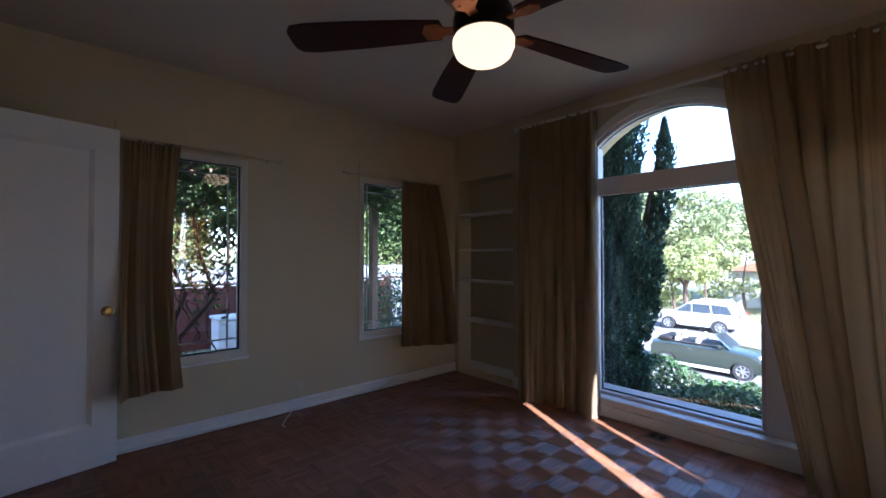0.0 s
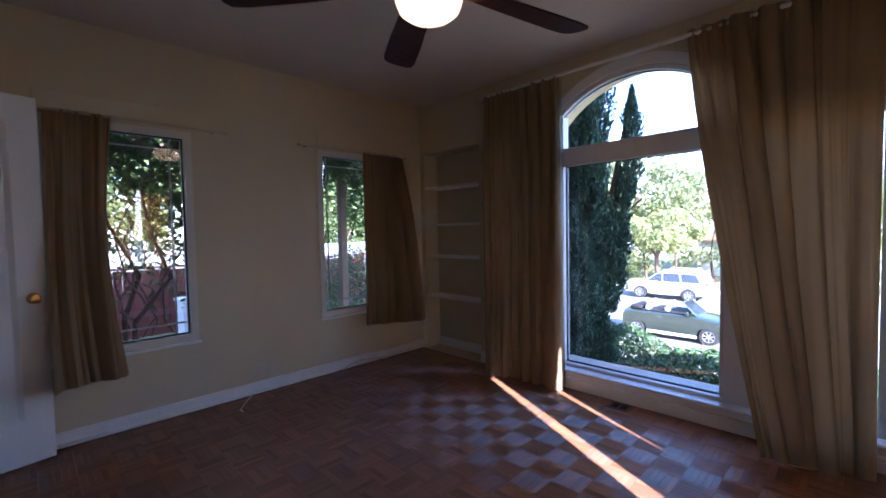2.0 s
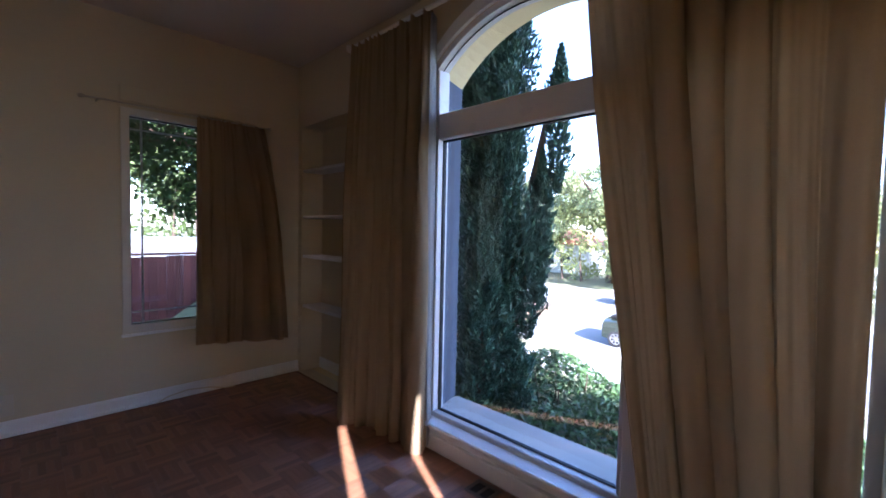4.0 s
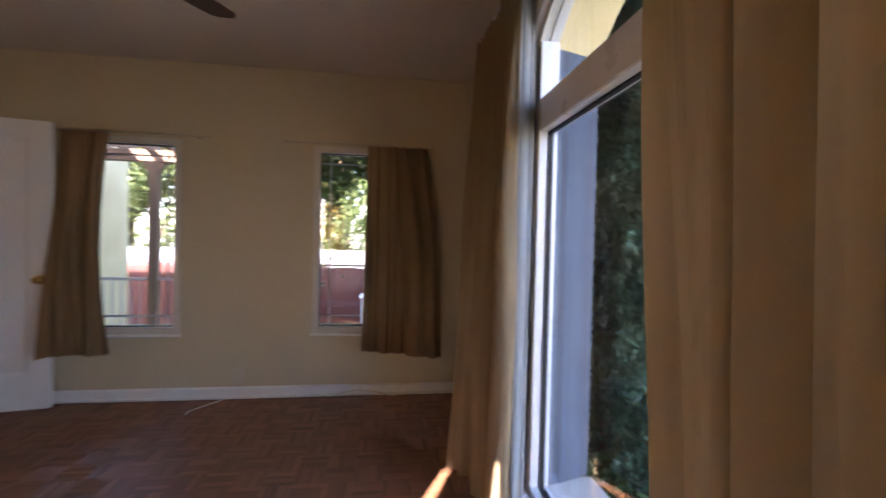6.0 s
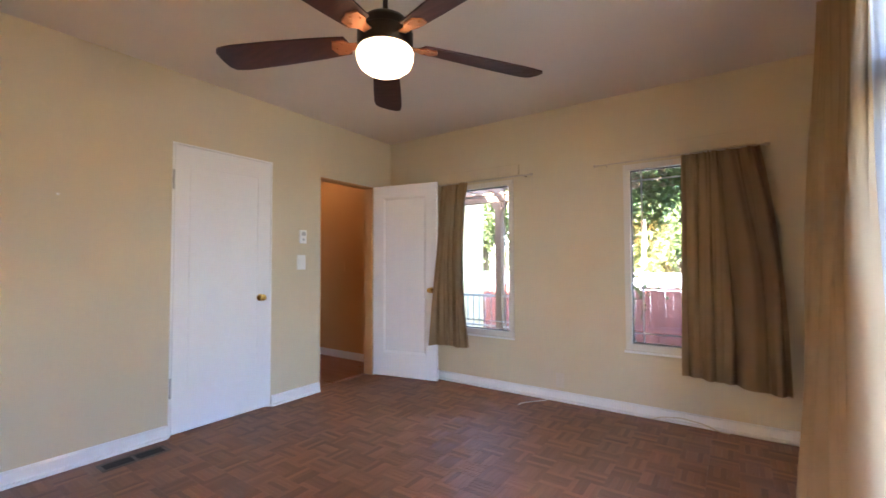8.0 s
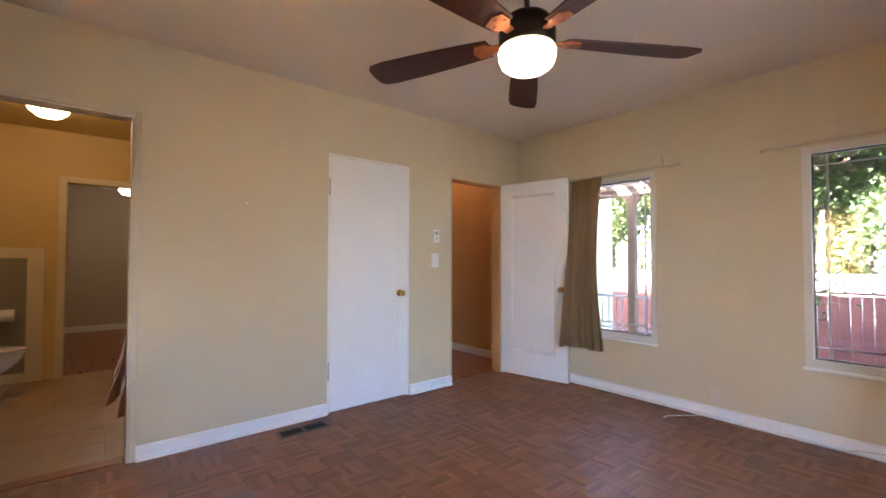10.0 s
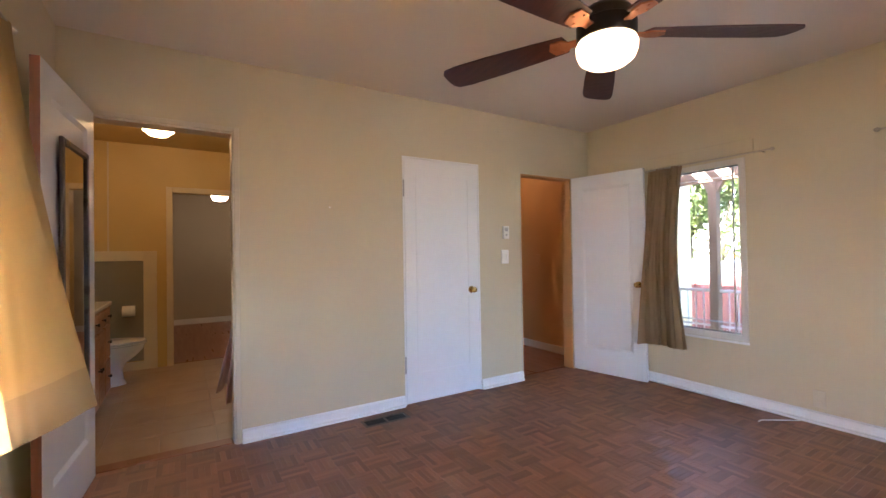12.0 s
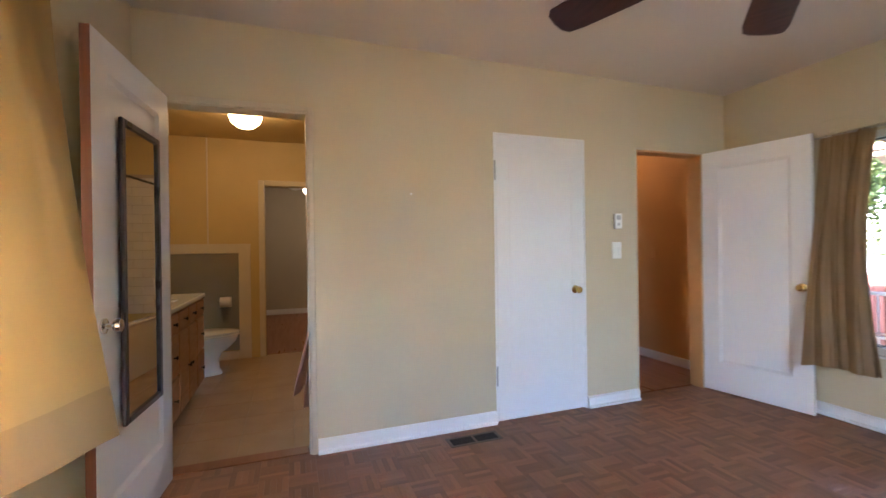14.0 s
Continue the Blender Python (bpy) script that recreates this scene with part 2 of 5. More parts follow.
M_CARS = mk("silver_car_paint", (0.55, 0.54, 0.51), (0.50, 0.49, 0.46), rough=0.28, metal=0.5, coat=1.0)
M_TYRE = mk("tyre_rubber", (0.02, 0.02, 0.02), (0.03, 0.03, 0.03), rough=0.85)
M_RIM = mk("alloy_rim", (0.62, 0.62, 0.62), (0.5, 0.5, 0.5), rough=0.3, metal=0.8)
M_CARGLASS = mk("car_glass", (0.05, 0.065, 0.08), (0.04, 0.05, 0.06), rough=0.05, rvar=0.02)
M_SEAT = mk("grey_seat_leather", (0.32, 0.31, 0.30), (0.26, 0.25, 0.24), rough=0.5)
M_HLAMP = mk("headlight_glass", (0.75, 0.75, 0.75), (0.6, 0.6, 0.6), rough=0.1)
M_HOUSEW = mk("far_house_wall", (0.60, 0.60, 0.57), (0.54, 0.54, 0.5), rough=0.8)

# ---- building helpers ----
ORIGIN = {}


def B():
    return bmesh.new()


def box(bm, x0, x1, y0, y1, z0, z1, bev=0.0, seg=1, m=None):
    v = [bm.verts.new(p) for p in ((x0, y0, z0), (x1, y0, z0), (x1, y1, z0), (x0, y1, z0), (x0, y0, z1), (x1, y0, z1), (x1, y1, z1), (x0, y1, z1))]
    f = [bm.faces.new([v[i] for i in q]) for q in ((0, 3, 2, 1), (4, 5, 6, 7), (0, 1, 5, 4), (1, 2, 6, 5), (2, 3, 7, 6), (3, 0, 4, 7))]
    made = list(v)
    if bev:
        r = bmesh.ops.bevel(bm, geom=list({ed for q in f for ed in q.edges}), offset=bev, segments=seg, affect="EDGES", profile=0.5)
        made = list({w for q in r["faces"] for w in q.verts} | {w for w in v if w.is_valid})
    if m is not None:
        bmesh.ops.transform(bm, matrix=m, verts=made)
    return bm


def lathe(bm, profile, cx=0.0, cy=0.0, steps=24, m=None):
    """A turned shape from (radius, z) pairs, about the vertical through cx, cy."""
    rings = []
    for r, z in profile:
        if r < 1e-5:
            rings.append([bm.verts.new((cx, cy, z))])
        else:
            rings.append([bm.verts.new((cx + r * math.cos(2 * math.pi * i / steps), cy + r * math.sin(2 * math.pi * i / steps), z)) for i in range(steps)])
    for a_, b_ in zip(rings, rings[1:]):
        for i in range(steps):
            j = (i + 1) % steps
            if len(a_) == 1 and len(b_) == 1:
                continue
            if len(a_) == 1:
                bm.faces.new((a_[0], b_[j], b_[i]))
            elif len(b_) == 1:
                bm.faces.new((a_[i], a_[j], b_[0]))
            else:
                bm.faces.new((a_[i], a_[j], b_[j], b_[i]))
    if m is not None:
        bmesh.ops.transform(bm, matrix=m, verts=[v for r in rings for v in r])
    return bm


def tube(bm, pts, radius, steps=8):
    """A round bar along points; radius is one number or one for each point."""
    rings = []
    n = len(pts)
    for k, p in enumerate(pts):
        p = Vector(p)
        d = (Vector(pts[min(k + 1, n - 1)]) - Vector(pts[max(k - 1, 0)])).normalized()
        s = d.cross(Vector((0, 0, 1)) if abs(d.z) < 0.9 else Vector((1, 0, 0))).normalized()
        u = s.cross(d)
        r = radius[k] if isinstance(radius, (list, tuple)) else radius
        rings.append([bm.verts.new(p + r * (math.cos(2 * math.pi * i / steps) * s + math.sin(2 * math.pi * i / steps) * u)) for i in range(steps)])
    for a_, b_ in zip(rings, rings[1:]):
        for i in range(steps):
            j = (i + 1) % steps
            bm.faces.new((a_[i], a_[j], b_[j], b_[i]))
    bm.faces.new(rings[0][::-1])
    bm.faces.new(rings[-1])
    return bm


def prism(bm, outline, axis, a0, a1):
    """Extrudes a closed outline of (u, v) along an axis; for x: (y, z), for y: (x, z), for z: (x, y)."""
    def put(p, w):
        return {"x": (w, p[0], p[1]), "y": (p[0], w, p[1]), "z": (p[0], p[1], w)}[axis]
    lo = [bm.verts.new(put(p, a0)) for p in outline]
    hi = [bm.verts.new(put(p, a1)) for p in outline]
    n = len(outline)
    bm.faces.new(lo)
    bm.faces.new(hi[::-1])
    for i in range(n):
        j = (i + 1) % n
        bm.faces.new((lo[j], lo[i], hi[i], hi[j]))
    return bm


def mesh_ob(name, me, mat, parent=None, label=""):
    if mat is not None and not me.materials:
        me.materials.append(mat)
    ob = new(name, me)
    if parent is not None:
        ob.parent = parent
    if label:
        ob["label"] = label
    return ob


def part(name, bm, mat, parent=None, label="", smooth=False):
    """Links a bmesh, in world metres, as one mesh under a thing or a part."""
    off = ORIGIN.get(parent.name, Vector()) if parent is not None else Vector()
    if off.length:
        bmesh.ops.translate(bm, vec=-off, verts=bm.verts)
    bmesh.ops.recalc_face_normals(bm, faces=bm.faces)
    me = bpy.data.meshes.new(name)
    bm.to_mesh(me)
    bm.free()
    if smooth:
        me.shade_smooth()
        me.set_sharp_from_angle(angle=radians(35))
    ob = mesh_ob(name, me, mat, parent, label)
    ORIGIN[ob.name] = off
    return ob


def thing(name, label, category, at=(0, 0, 0), group="", kind=""):
    ob = new(name)
    ob.location = at
    ORIGIN[ob.name] = Vector(at)
    ob.empty_display_size = 0.05
    return tagged(ob, label, category, group, kind)


def setting(name, bm, mat, label="", smooth=False):
    return tagged(part(name, bm, mat, None, "", smooth), label, "", "", "structure")


def slab(bm, axis, a0, a1, u0, u1, z0, z1, holes=()):
    """A wall across axis x or y from a0 to a1 thick, u0 to u1 long, with rectangular holes (u0, u1, z0, z1) cut through."""
    us = sorted({u0, u1, *[h[0] for h in holes], *[h[1] for h in holes]})
    zs = sorted({z0, z1, *[h[2] for h in holes], *[h[3] for h in holes]})
    us, zs = [u for u in us if u0 <= u <= u1], [z for z in zs if z0 <= z <= z1]

    def solid(i, j):
        if not (0 <= i < len(us) - 1 and 0 <= j < len(zs) - 1):
            return False
        u, z = (us[i] + us[i + 1]) / 2, (zs[j] + zs[j + 1]) / 2
        return not any(h[0] < u < h[1] and h[2] < z < h[3] for h in holes)

    cache = {}

    def V(a_, u, z):
        k = (a_, u, z)
        if k not in cache:
            cache[k] = bm.verts.new((a_, u, z) if axis == "x" else (u, a_, z))
        return cache[k]

    for i in range(len(us) - 1):
        for j in range(len(zs) - 1):
            if not solid(i, j):
                continue
            ua, ub, za, zb = us[i], us[i + 1], zs[j], zs[j + 1]
            for w in (a0, a1):
                bm.faces.new((V(w, ua, za), V(w, ub, za), V(w, ub, zb), V(w, ua, zb)))
            for di, dj, p, q in ((-1, 0, (ua, za), (ua, zb)), (1, 0, (ub, za), (ub, zb)), (0, -1, (ua, za), (ub, za)), (0, 1, (ua, zb), (ub, zb))):
                if not solid(i + di, j + dj):
                    bm.faces.new((V(a0, *p), V(a0, *q), V(a1, *q), V(a1, *p)))
    return bm

# ---- the room: walls, ceiling, floor ----
XE, YS, H = 3.69, -4.40, 2.545           # east wall, south wall, ceiling
WALL_OUT = 4.01                          # outer face of the east wall
AR_C, AR_A, AR_Z, AR_H = -2.185, 0.57, 2.115, 0.23
AR_R = (AR_A ** 2 + AR_H ** 2) / (2 * AR_H)


def arch(half, spring, rise, n=20):
    """Points (y, z) of an arch from its south foot to its north foot."""
    r = (half * half + rise * rise) / (2 * rise)
    lim = math.asin(half / r)
    return [(AR_C + r * math.sin(-lim + 2 * lim * i / n), spring + rise - r + r * math.cos(-lim + 2 * lim * i / n)) for i in range(n + 1)]


bm = slab(B(), "x", -0.12, 0.0, -5.0, 0.2, 0, H, [(-4.275, -3.51, 0, 2.065), (-2.256, -1.507, 0, 2.035), (-0.992, -0.285, 0, 2.01)])
setting("wall_west", bm, M_WALL, "cream-yellow painted plaster wall with three doorways")
bm = slab(B(), "y", 0.0, 0.2, 0.0, WALL_OUT, -0.3, H + 0.1, [(0.725, 1.525, 0.50, 1.965), (2.49, 3.29, 0.50, 1.965)])
setting("wall_north", bm, M_WALL, "cream-yellow painted plaster wall with two narrow windows")
SPLAY, RISE2 = 0.08, 0.055              # how much wider and higher the opening is outside


def arched_wall(bm, xa, xb, half, rise, niche):
    """A slice of the east wall between two x, with the arched opening, the side lights and the niche."""
    top = AR_Z + rise
    slab(bm, "x", xa, xb, YS - 0.15, 0.0, -0.3, H + 0.1,
         [(AR_C - half, AR_C + half, 0.10, top), (-3.46, -2.90, 0.10, 1.87), (-1.47, -0.95, 0.10, 1.87)] + niche)
    for side in (-1, 1):
        pts = sorted((p for p in arch(half, AR_Z, rise, 24) if (p[0] - AR_C) * side >= -1e-6), key=lambda p: p[0])
        prism(bm, pts + [(AR_C + side * half, top)] if side > 0 else [(AR_C - half, top)] + pts, "x", xa, xb)
    return bm


NICHE = [(-0.815, -0.06, 0.0, 2.045)]
setting("wall_east", arched_wall(B(), XE, 3.79, AR_A, AR_H, NICHE), M_WALL, "cream-yellow plaster wall with a large arched window")
setting("wall_east_outer", arched_wall(B(), 3.791, WALL_OUT, AR_A + SPLAY, AR_H + RISE2, NICHE), M_STUCCO, "cream stucco outer layer of the window wall")
setting("wall_niche_back", box(B(), 3.88, 3.97, -0.9, -0.02, 0, 2.1), M_WALL, "cream-yellow back of the shelf niche")
bm = slab(B(), "y", YS - 0.15, YS, 0.0, XE, -0.3, H + 0.1, [(1.30, 2.36, 0.75, 2.0)])
setting("wall_south", bm, M_WALL, "cream-yellow painted plaster wall with a curtained window")
setting("ceiling", box(B(), -0.12, XE, YS, 0.0, H, H + 0.1), M_CEIL, "off-white painted plaster ceiling")
FLOOR = setting("floor", box(B(), -0.12, XE, YS, 0.0, -0.12, -0.012), M_GROUT, "brown parquet floor of small basket-weave blocks")
# unseen roof block, its height set so its shadow falls on the fence
setting("roof", box(B(), -7.2, WALL_OUT + 0.25, -5.4, 0.6, H + 0.12, H + 1.1), M_ROOF, "unseen block roof over the rooms, raised to shade the garden")

# outer stucco skin of the east wall, with the deep arched reveal
bm = B()
for y0, y1, z0, z1 in ((YS - 0.15, -3.48, -3.3, H + 0.1), (-0.93, 0.2, -3.3, H + 0.1)):
    box(bm, WALL_OUT + 0.003, WALL_OUT + 0.02, y0, y1, z0, z1)
setting("wall_outside", bm, M_STUCCO, "cream-yellow stucco outer wall")
bm = B()
near, far = arch(AR_A - 0.004, AR_Z, AR_H - 0.004, 24), arch(AR_A + SPLAY - 0.004, AR_Z, AR_H + RISE2 - 0.004, 24)
for (p, q), (u, v) in zip(zip(near, near[1:]), zip(far, far[1:])):
    bm.faces.new([bm.verts.new(c) for c in ((3.782, *p), (3.782, *q), (WALL_OUT + 0.02, *v), (WALL_OUT + 0.02, *u))])
setting("window_reveal", bm, M_STUCCO, "cream stucco soffit of the arched window")
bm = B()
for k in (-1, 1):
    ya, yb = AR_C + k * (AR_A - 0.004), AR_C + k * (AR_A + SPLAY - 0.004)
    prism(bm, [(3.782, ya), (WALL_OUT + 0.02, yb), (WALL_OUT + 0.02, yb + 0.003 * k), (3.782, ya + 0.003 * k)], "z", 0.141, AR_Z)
setting("window_reveal", bm, M_JAMB, "outer jambs of the arched window, blue shade put into their dark colour")
bm = prism(B(), [(3.782, 0.148), (WALL_OUT + 0.045, 0.128), (WALL_OUT + 0.05, 0.09), (3.782, 0.105)], "y", AR_C - AR_A - SPLAY, AR_C + AR_A + SPLAY)
setting("window_sill_outside", bm, M_CONCRETE, "pale plaster sill outside the arched window")


def board(name, pts, height, thick, mat=M_TRIM, label="white painted baseboard", shoe=True):
    """Baseboard along a wall between two floor points; the board lies to the left of the way."""
    (x0, y0), (x1, y1) = pts
    d = Vector((x1 - x0, y1 - y0, 0))
    ln = d.length
    prof = [(0, 0), (thick + (0.012 if shoe else 0), 0), (thick + (0.012 if shoe else 0), 0.014), (thick + 0.002, 0.02), (thick, 0.025), (thick, height - 0.012),
            (thick * 0.55, height - 0.004), (thick * 0.4, height), (0, height)]
    bm = prism(B(), prof, "y", 0, ln)
    m = Matrix.Translation((x0, y0, 0.0)) @ Matrix.Rotation(math.atan2(d.y, d.x) - math.pi / 2, 4, "Z")
    bmesh.ops.transform(bm, matrix=m, verts=bm.verts)
    return setting(name, bm, mat, label)


G = 0.001
board("baseboard", ((G, -3.474), (G, -2.275)), 0.088, 0.016)
board("baseboard", ((G, -1.49), (G, -0.995)), 0.088, 0.016)
board("baseboard", ((0.0, -G), (XE, -G)), 0.086, 0.016)
bm = box(B(), 3.862, 3.879, -0.815, -0.06, 0, 0.09, 0.003)
setting("baseboard", bm, M_TRIM, "white painted baseboard in the niche")
bm = box(B(), XE - 0.016, XE - G, YS + 0.02, -3.50, 0, 0.10, 0.003)
setting("baseboard", bm, M_TRIM, "white painted baseboard")
bm = box(B(), XE - 0.016, XE - G, -0.938, -0.816, 0, 0.10, 0.003)
setting("baseboard", bm, M_TRIM, "white painted baseboard")
bm = box(B(), 0.03, XE - 0.02, YS + G, YS + 0.016, 0, 0.10, 0.003)
setting("baseboard", bm, M_TRIM, "white painted baseboard")
bm = box(B(), XE - 0.07, XE - G, -3.49, -0.94, 0, 0.085, 0.004)
box(bm, XE - 0.055, XE - G, -3.49, -0.94, 0.086, 0.13, 0.004)
setting("window_plinth", bm, M_TRIM, "white painted plinth under the arched window")


# ---- windows ----
def pane(bm, axis, a_, u0, u1, z0, z1):
    if axis == "x":
        return box(bm, a_ - 0.003, a_ + 0.003, u0, u1, z0, z1)
    return box(bm, u0, u1, a_ - 0.003, a_ + 0.003, z0, z1)


def glass(bm, parent):
    ob = part("pane", bm, M_GLASS, parent, "clear window glass")
    ob.visible_shadow = False
    return ob


W1 = tagged(thing("window_1", "large white arched window with a fixed pane and side lights", "window", (3.74, AR_C, 0.1)), kind="structure")
x0, x1 = 3.695, 3.78
yn, ysn = AR_C + AR_A, AR_C - AR_A
for name, ya, yb, z0, z1 in (("jamb", -1.675, yn, 0.175, AR_Z), ("jamb", ysn, -2.735, 0.175, AR_Z), ("mullion", -2.90, ysn, 0.10, 1.87), ("mullion", yn, -1.47, 0.10, 1.87)):
    part(name, box(B(), x0 - (0.012 if name == "mullion" else 0), x1, ya, yb, z0, z1, 0.005), M_VINYL, W1)
part("transom", box(B(), x0, x1, -2.735, -1.675, 1.727, 1.868, 0.006), M_VINYL, W1)
part("bottom_rail", box(B(), x0, x1, ysn, yn, 0.10, 0.175, 0.005), M_VINYL, W1)
part("sill", box(B(), 3.60, x0 - 0.001, -3.48, -0.95, 0.131, 0.152, 0.006), M_TRIM, W1)
outer, inner = arch(AR_A, AR_Z, AR_H, 24), arch(AR_A - 0.045, AR_Z + 0.0, AR_H - 0.03, 24)
bm = B()
for (p, q), (r, s) in zip(zip(outer, outer[1:]), zip(inner, inner[1:])):
    lo = [bm.verts.new((x0, *c)) for c in (p, q, s, r)]
    hi = [bm.verts.new((x1, *c)) for c in (p, q, s, r)]
    bm.faces.new(lo), bm.faces.new(hi[::-1])
    for i in range(4):
        bm.faces.new((lo[i], hi[i], hi[(i + 1) % 4], lo[(i + 1) % 4]))
bmesh.ops.remove_doubles(bm, verts=bm.verts, dist=1e-5)
part("arch_frame", bm, M_VINYL, W1)
bm = B()
cas_o, cas_i = arch(AR_A + 0.085, AR_Z - 0.03, AR_H + 0.105, 24), arch(AR_A, AR_Z, AR_H, 24)
for (p, q), (r, s) in zip(zip(cas_o, cas_o[1:]), zip(cas_i, cas_i[1:])):
    lo = [bm.verts.new((XE - 0.022, *c)) for c in (p, q, s, r)]
    hi = [bm.verts.new((XE - 0.001, *c)) for c in (p, q, s, r)]
    bm.faces.new(lo), bm.faces.new(hi[::-1])
    for i in range(4):
        bm.faces.new((lo[i], hi[i], hi[(i + 1) % 4], lo[(i + 1) % 4]))
bmesh.ops.remove_doubles(bm, verts=bm.verts, dist=1e-5)
part("arch_casing", bm, M_TRIM, W1)
# black rubber gaskets
bm = B()
for ya, yb, za, zb in ((-1.681, -1.675, 0.175, 1.727), (-2.735, -2.729, 0.175, 1.727), (-2.729, -1.681, 0.175, 0.181), (-2.729, -1.681, 1.721, 1.727)):
    box(bm, 3.736, 3.76, ya, yb, za, zb)
for (p, q), (r, s) in zip(zip(inner, inner[1:]), zip(arch(AR_A - 0.052, AR_Z, AR_H - 0.037, 24), arch(AR_A - 0.052, AR_Z, AR_H - 0.037, 24)[1:])):
    bm.faces.new([bm.verts.new((3.736, *c)) for c in (p, q, s, r)])
part("gasket", bm, M_DARK, W1, "black rubber gasket")
glass(pane(B(), "x", 3.748, -2.735, -1.675, 0.175, 1.727), W1)
bm = B()
bm.faces.new([bm.verts.new((3.748, *c)) for c in inner] + [bm.verts.new((3.748, inner[-1][0], 1.868)), bm.verts.new((3.748, inner[0][0], 1.868))])
glass(bm, W1)
for ya, yb in ((-3.46, -2.90), (-1.47, -0.95)):
    bm = slab(B(), "x", 3.71, 3.77, ya, yb, 0.10, 1.87, [(ya + 0.035, yb - 0.05, 0.17, 1.80)])
    part("side_light_frame", bm, M_VINYL, W1)
    glass(pane(B(), "x", 3.745, ya + 0.035, yb - 0.05, 0.17, 1.80), W1)
part("side_casing", box(B(), XE - 0.03, XE - 0.001, -3.50, -3.461, 0.153, 1.91, 0.004), M_TRIM, W1)

for k, (xa, xb) in enumerate(((0.725, 1.525), (2.49, 3.29))):
    w = tagged(thing(f"window_{k + 2}", "narrow white casement window with thin grille bars", "window", ((xa + xb) / 2, 0.05, 0.49)), kind="structure")
    bm = slab(B(), "y", -0.012, 0.10, xa, xb, 0.50, 1.965, [(xa + 0.045, xb - 0.045, 0.548, 1.92)])
    part("window_frame", bm, M_WFRAME, w)
    bm = slab(B(), "y", 0.028, 0.045, xa + 0.045, xb - 0.045, 0.548, 1.92, [(xa + 0.053, xb - 0.053, 0.556, 1.912)])
    part("gasket", bm, M_DARK, w, "black rubber gasket")
    glass(pane(B(), "y", 0.05, xa + 0.045, xb - 0.045, 0.548, 1.92), w)
    for u in (xa + 0.12, xb - 0.12):
        part("grille_bar", box(B(), u - 0.006, u + 0.006, 0.056, 0.064, 0.548, 1.92), M_GREY, w)
    for z in (0.625, 1.845):
        part("grille_bar", box(B(), xa + 0.045, xb - 0.045, 0.0645, 0.071, z - 0.006, z + 0.006), M_GREY, w)
    part("sill", box(B(), xa - 0.01, xb + 0.01, -0.03, -0.0125, 0.48, 0.499, 0.003), M_TRIM, w)
    setting("wall_patch", box(B(), xa, xb + 0.06, -0.012, -0.0005, 2.005, 2.105, 0.002), M_WALL, "painted-over board above the window")

w = tagged(thing("window_4", "curtained window in a white frame", "window", (1.82, YS - 0.07, 0.75)), kind="structure")
# unseen west side of the frame, widened to keep sun off the curtain
bm = slab(B(), "y", YS - 0.11, YS - 0.05, 1.30, 2.36, 0.75, 2.0, [(1.45, 2.27, 0.795, 1.955)])
part("window_frame", bm, M_VINYL, w)
glass(pane(B(), "y", YS - 0.08, 1.45, 2.27, 0.795, 1.955), w)

# ---- doors ----
def knob(parent, at, direction, mat=M_BRASS, label="round brass door knob"):
    m = Matrix.Translation(at) @ Vector(direction).to_track_quat("Z", "Y").to_matrix().to_4x4()
    bm = lathe(B(), [(0.0, 0.0), (0.030, 0.0), (0.030, 0.006), (0.012, 0.010), (0.010, 0.030), (0.020, 0.036), (0.027, 0.048), (0.024, 0.060), (0.0, 0.065)], steps=20, m=m)
    return part("door_knob", bm, mat, parent, label, True)


def panel_leaf(w, h, t):
    """A one-panel door leaf from x 0 to w, y 0 to t; the panel sunk on both faces."""
    bm = slab(B(), "y", 0, t, 0, w, 0, h, [(0.12, w - 0.12, 0.24, h - 0.13)])
    for y, d in ((0, 1), (t, -1)):
        a_, b_ = (0.12, 0.24, w - 0.12, h - 0.13), (0.145, 0.265, w - 0.145, h - 0.155)
        o = [bm.verts.new((p, y, q)) for p, q in ((a_[0], a_[1]), (a_[2], a_[1]), (a_[2], a_[3]), (a_[0], a_[3]))]
        n = [bm.verts.new((p, y + d * 0.011, q)) for p, q in ((b_[0], b_[1]), (b_[2], b_[1]), (b_[2], b_[3]), (b_[0], b_[3]))]
        bm.faces.new(n)
        for i in range(4):
            bm.faces.new((o[i], o[(i + 1) % 4], n[(i + 1) % 4], n[i]))
    bmesh.ops.remove_doubles(bm, verts=bm.verts, dist=1e-5)
    return bm


def leaf(name, label, hinge, free, w, h=2.0, t=0.035, side=1):
    """A hung door leaf as a thing; hinge and free are floor points."""
    d = Vector((free[0] - hinge[0], free[1] - hinge[1], 0))
    th = tagged(thing(name, label, "door", (hinge[0], hinge[1], 0.012)), kind="structure")
    rot = Matrix.Translation((hinge[0], hinge[1], 0.012)) @ Matrix.Rotation(math.atan2(d.y, d.x), 4, "Z")
    bm = panel_leaf(w, h, t)
    bmesh.ops.transform(bm, matrix=rot, verts=bm.verts)
    part("leaf", bm, M_DOOR, th)
    return th, rot


hall_door, hm = leaf("door_1", "white one-panel door standing open against the wall", (0.015, -0.287), (0.745, -0.14), 0.742, 2.0)
nrm = hm.to_3x3() @ Vector((0, -1, 0))
knob(hall_door, hm @ Vector((0.685, 0.0, 0.905)), nrm)
knob(hall_door, hm @ Vector((0.685, 0.035, 0.905)), -nrm)

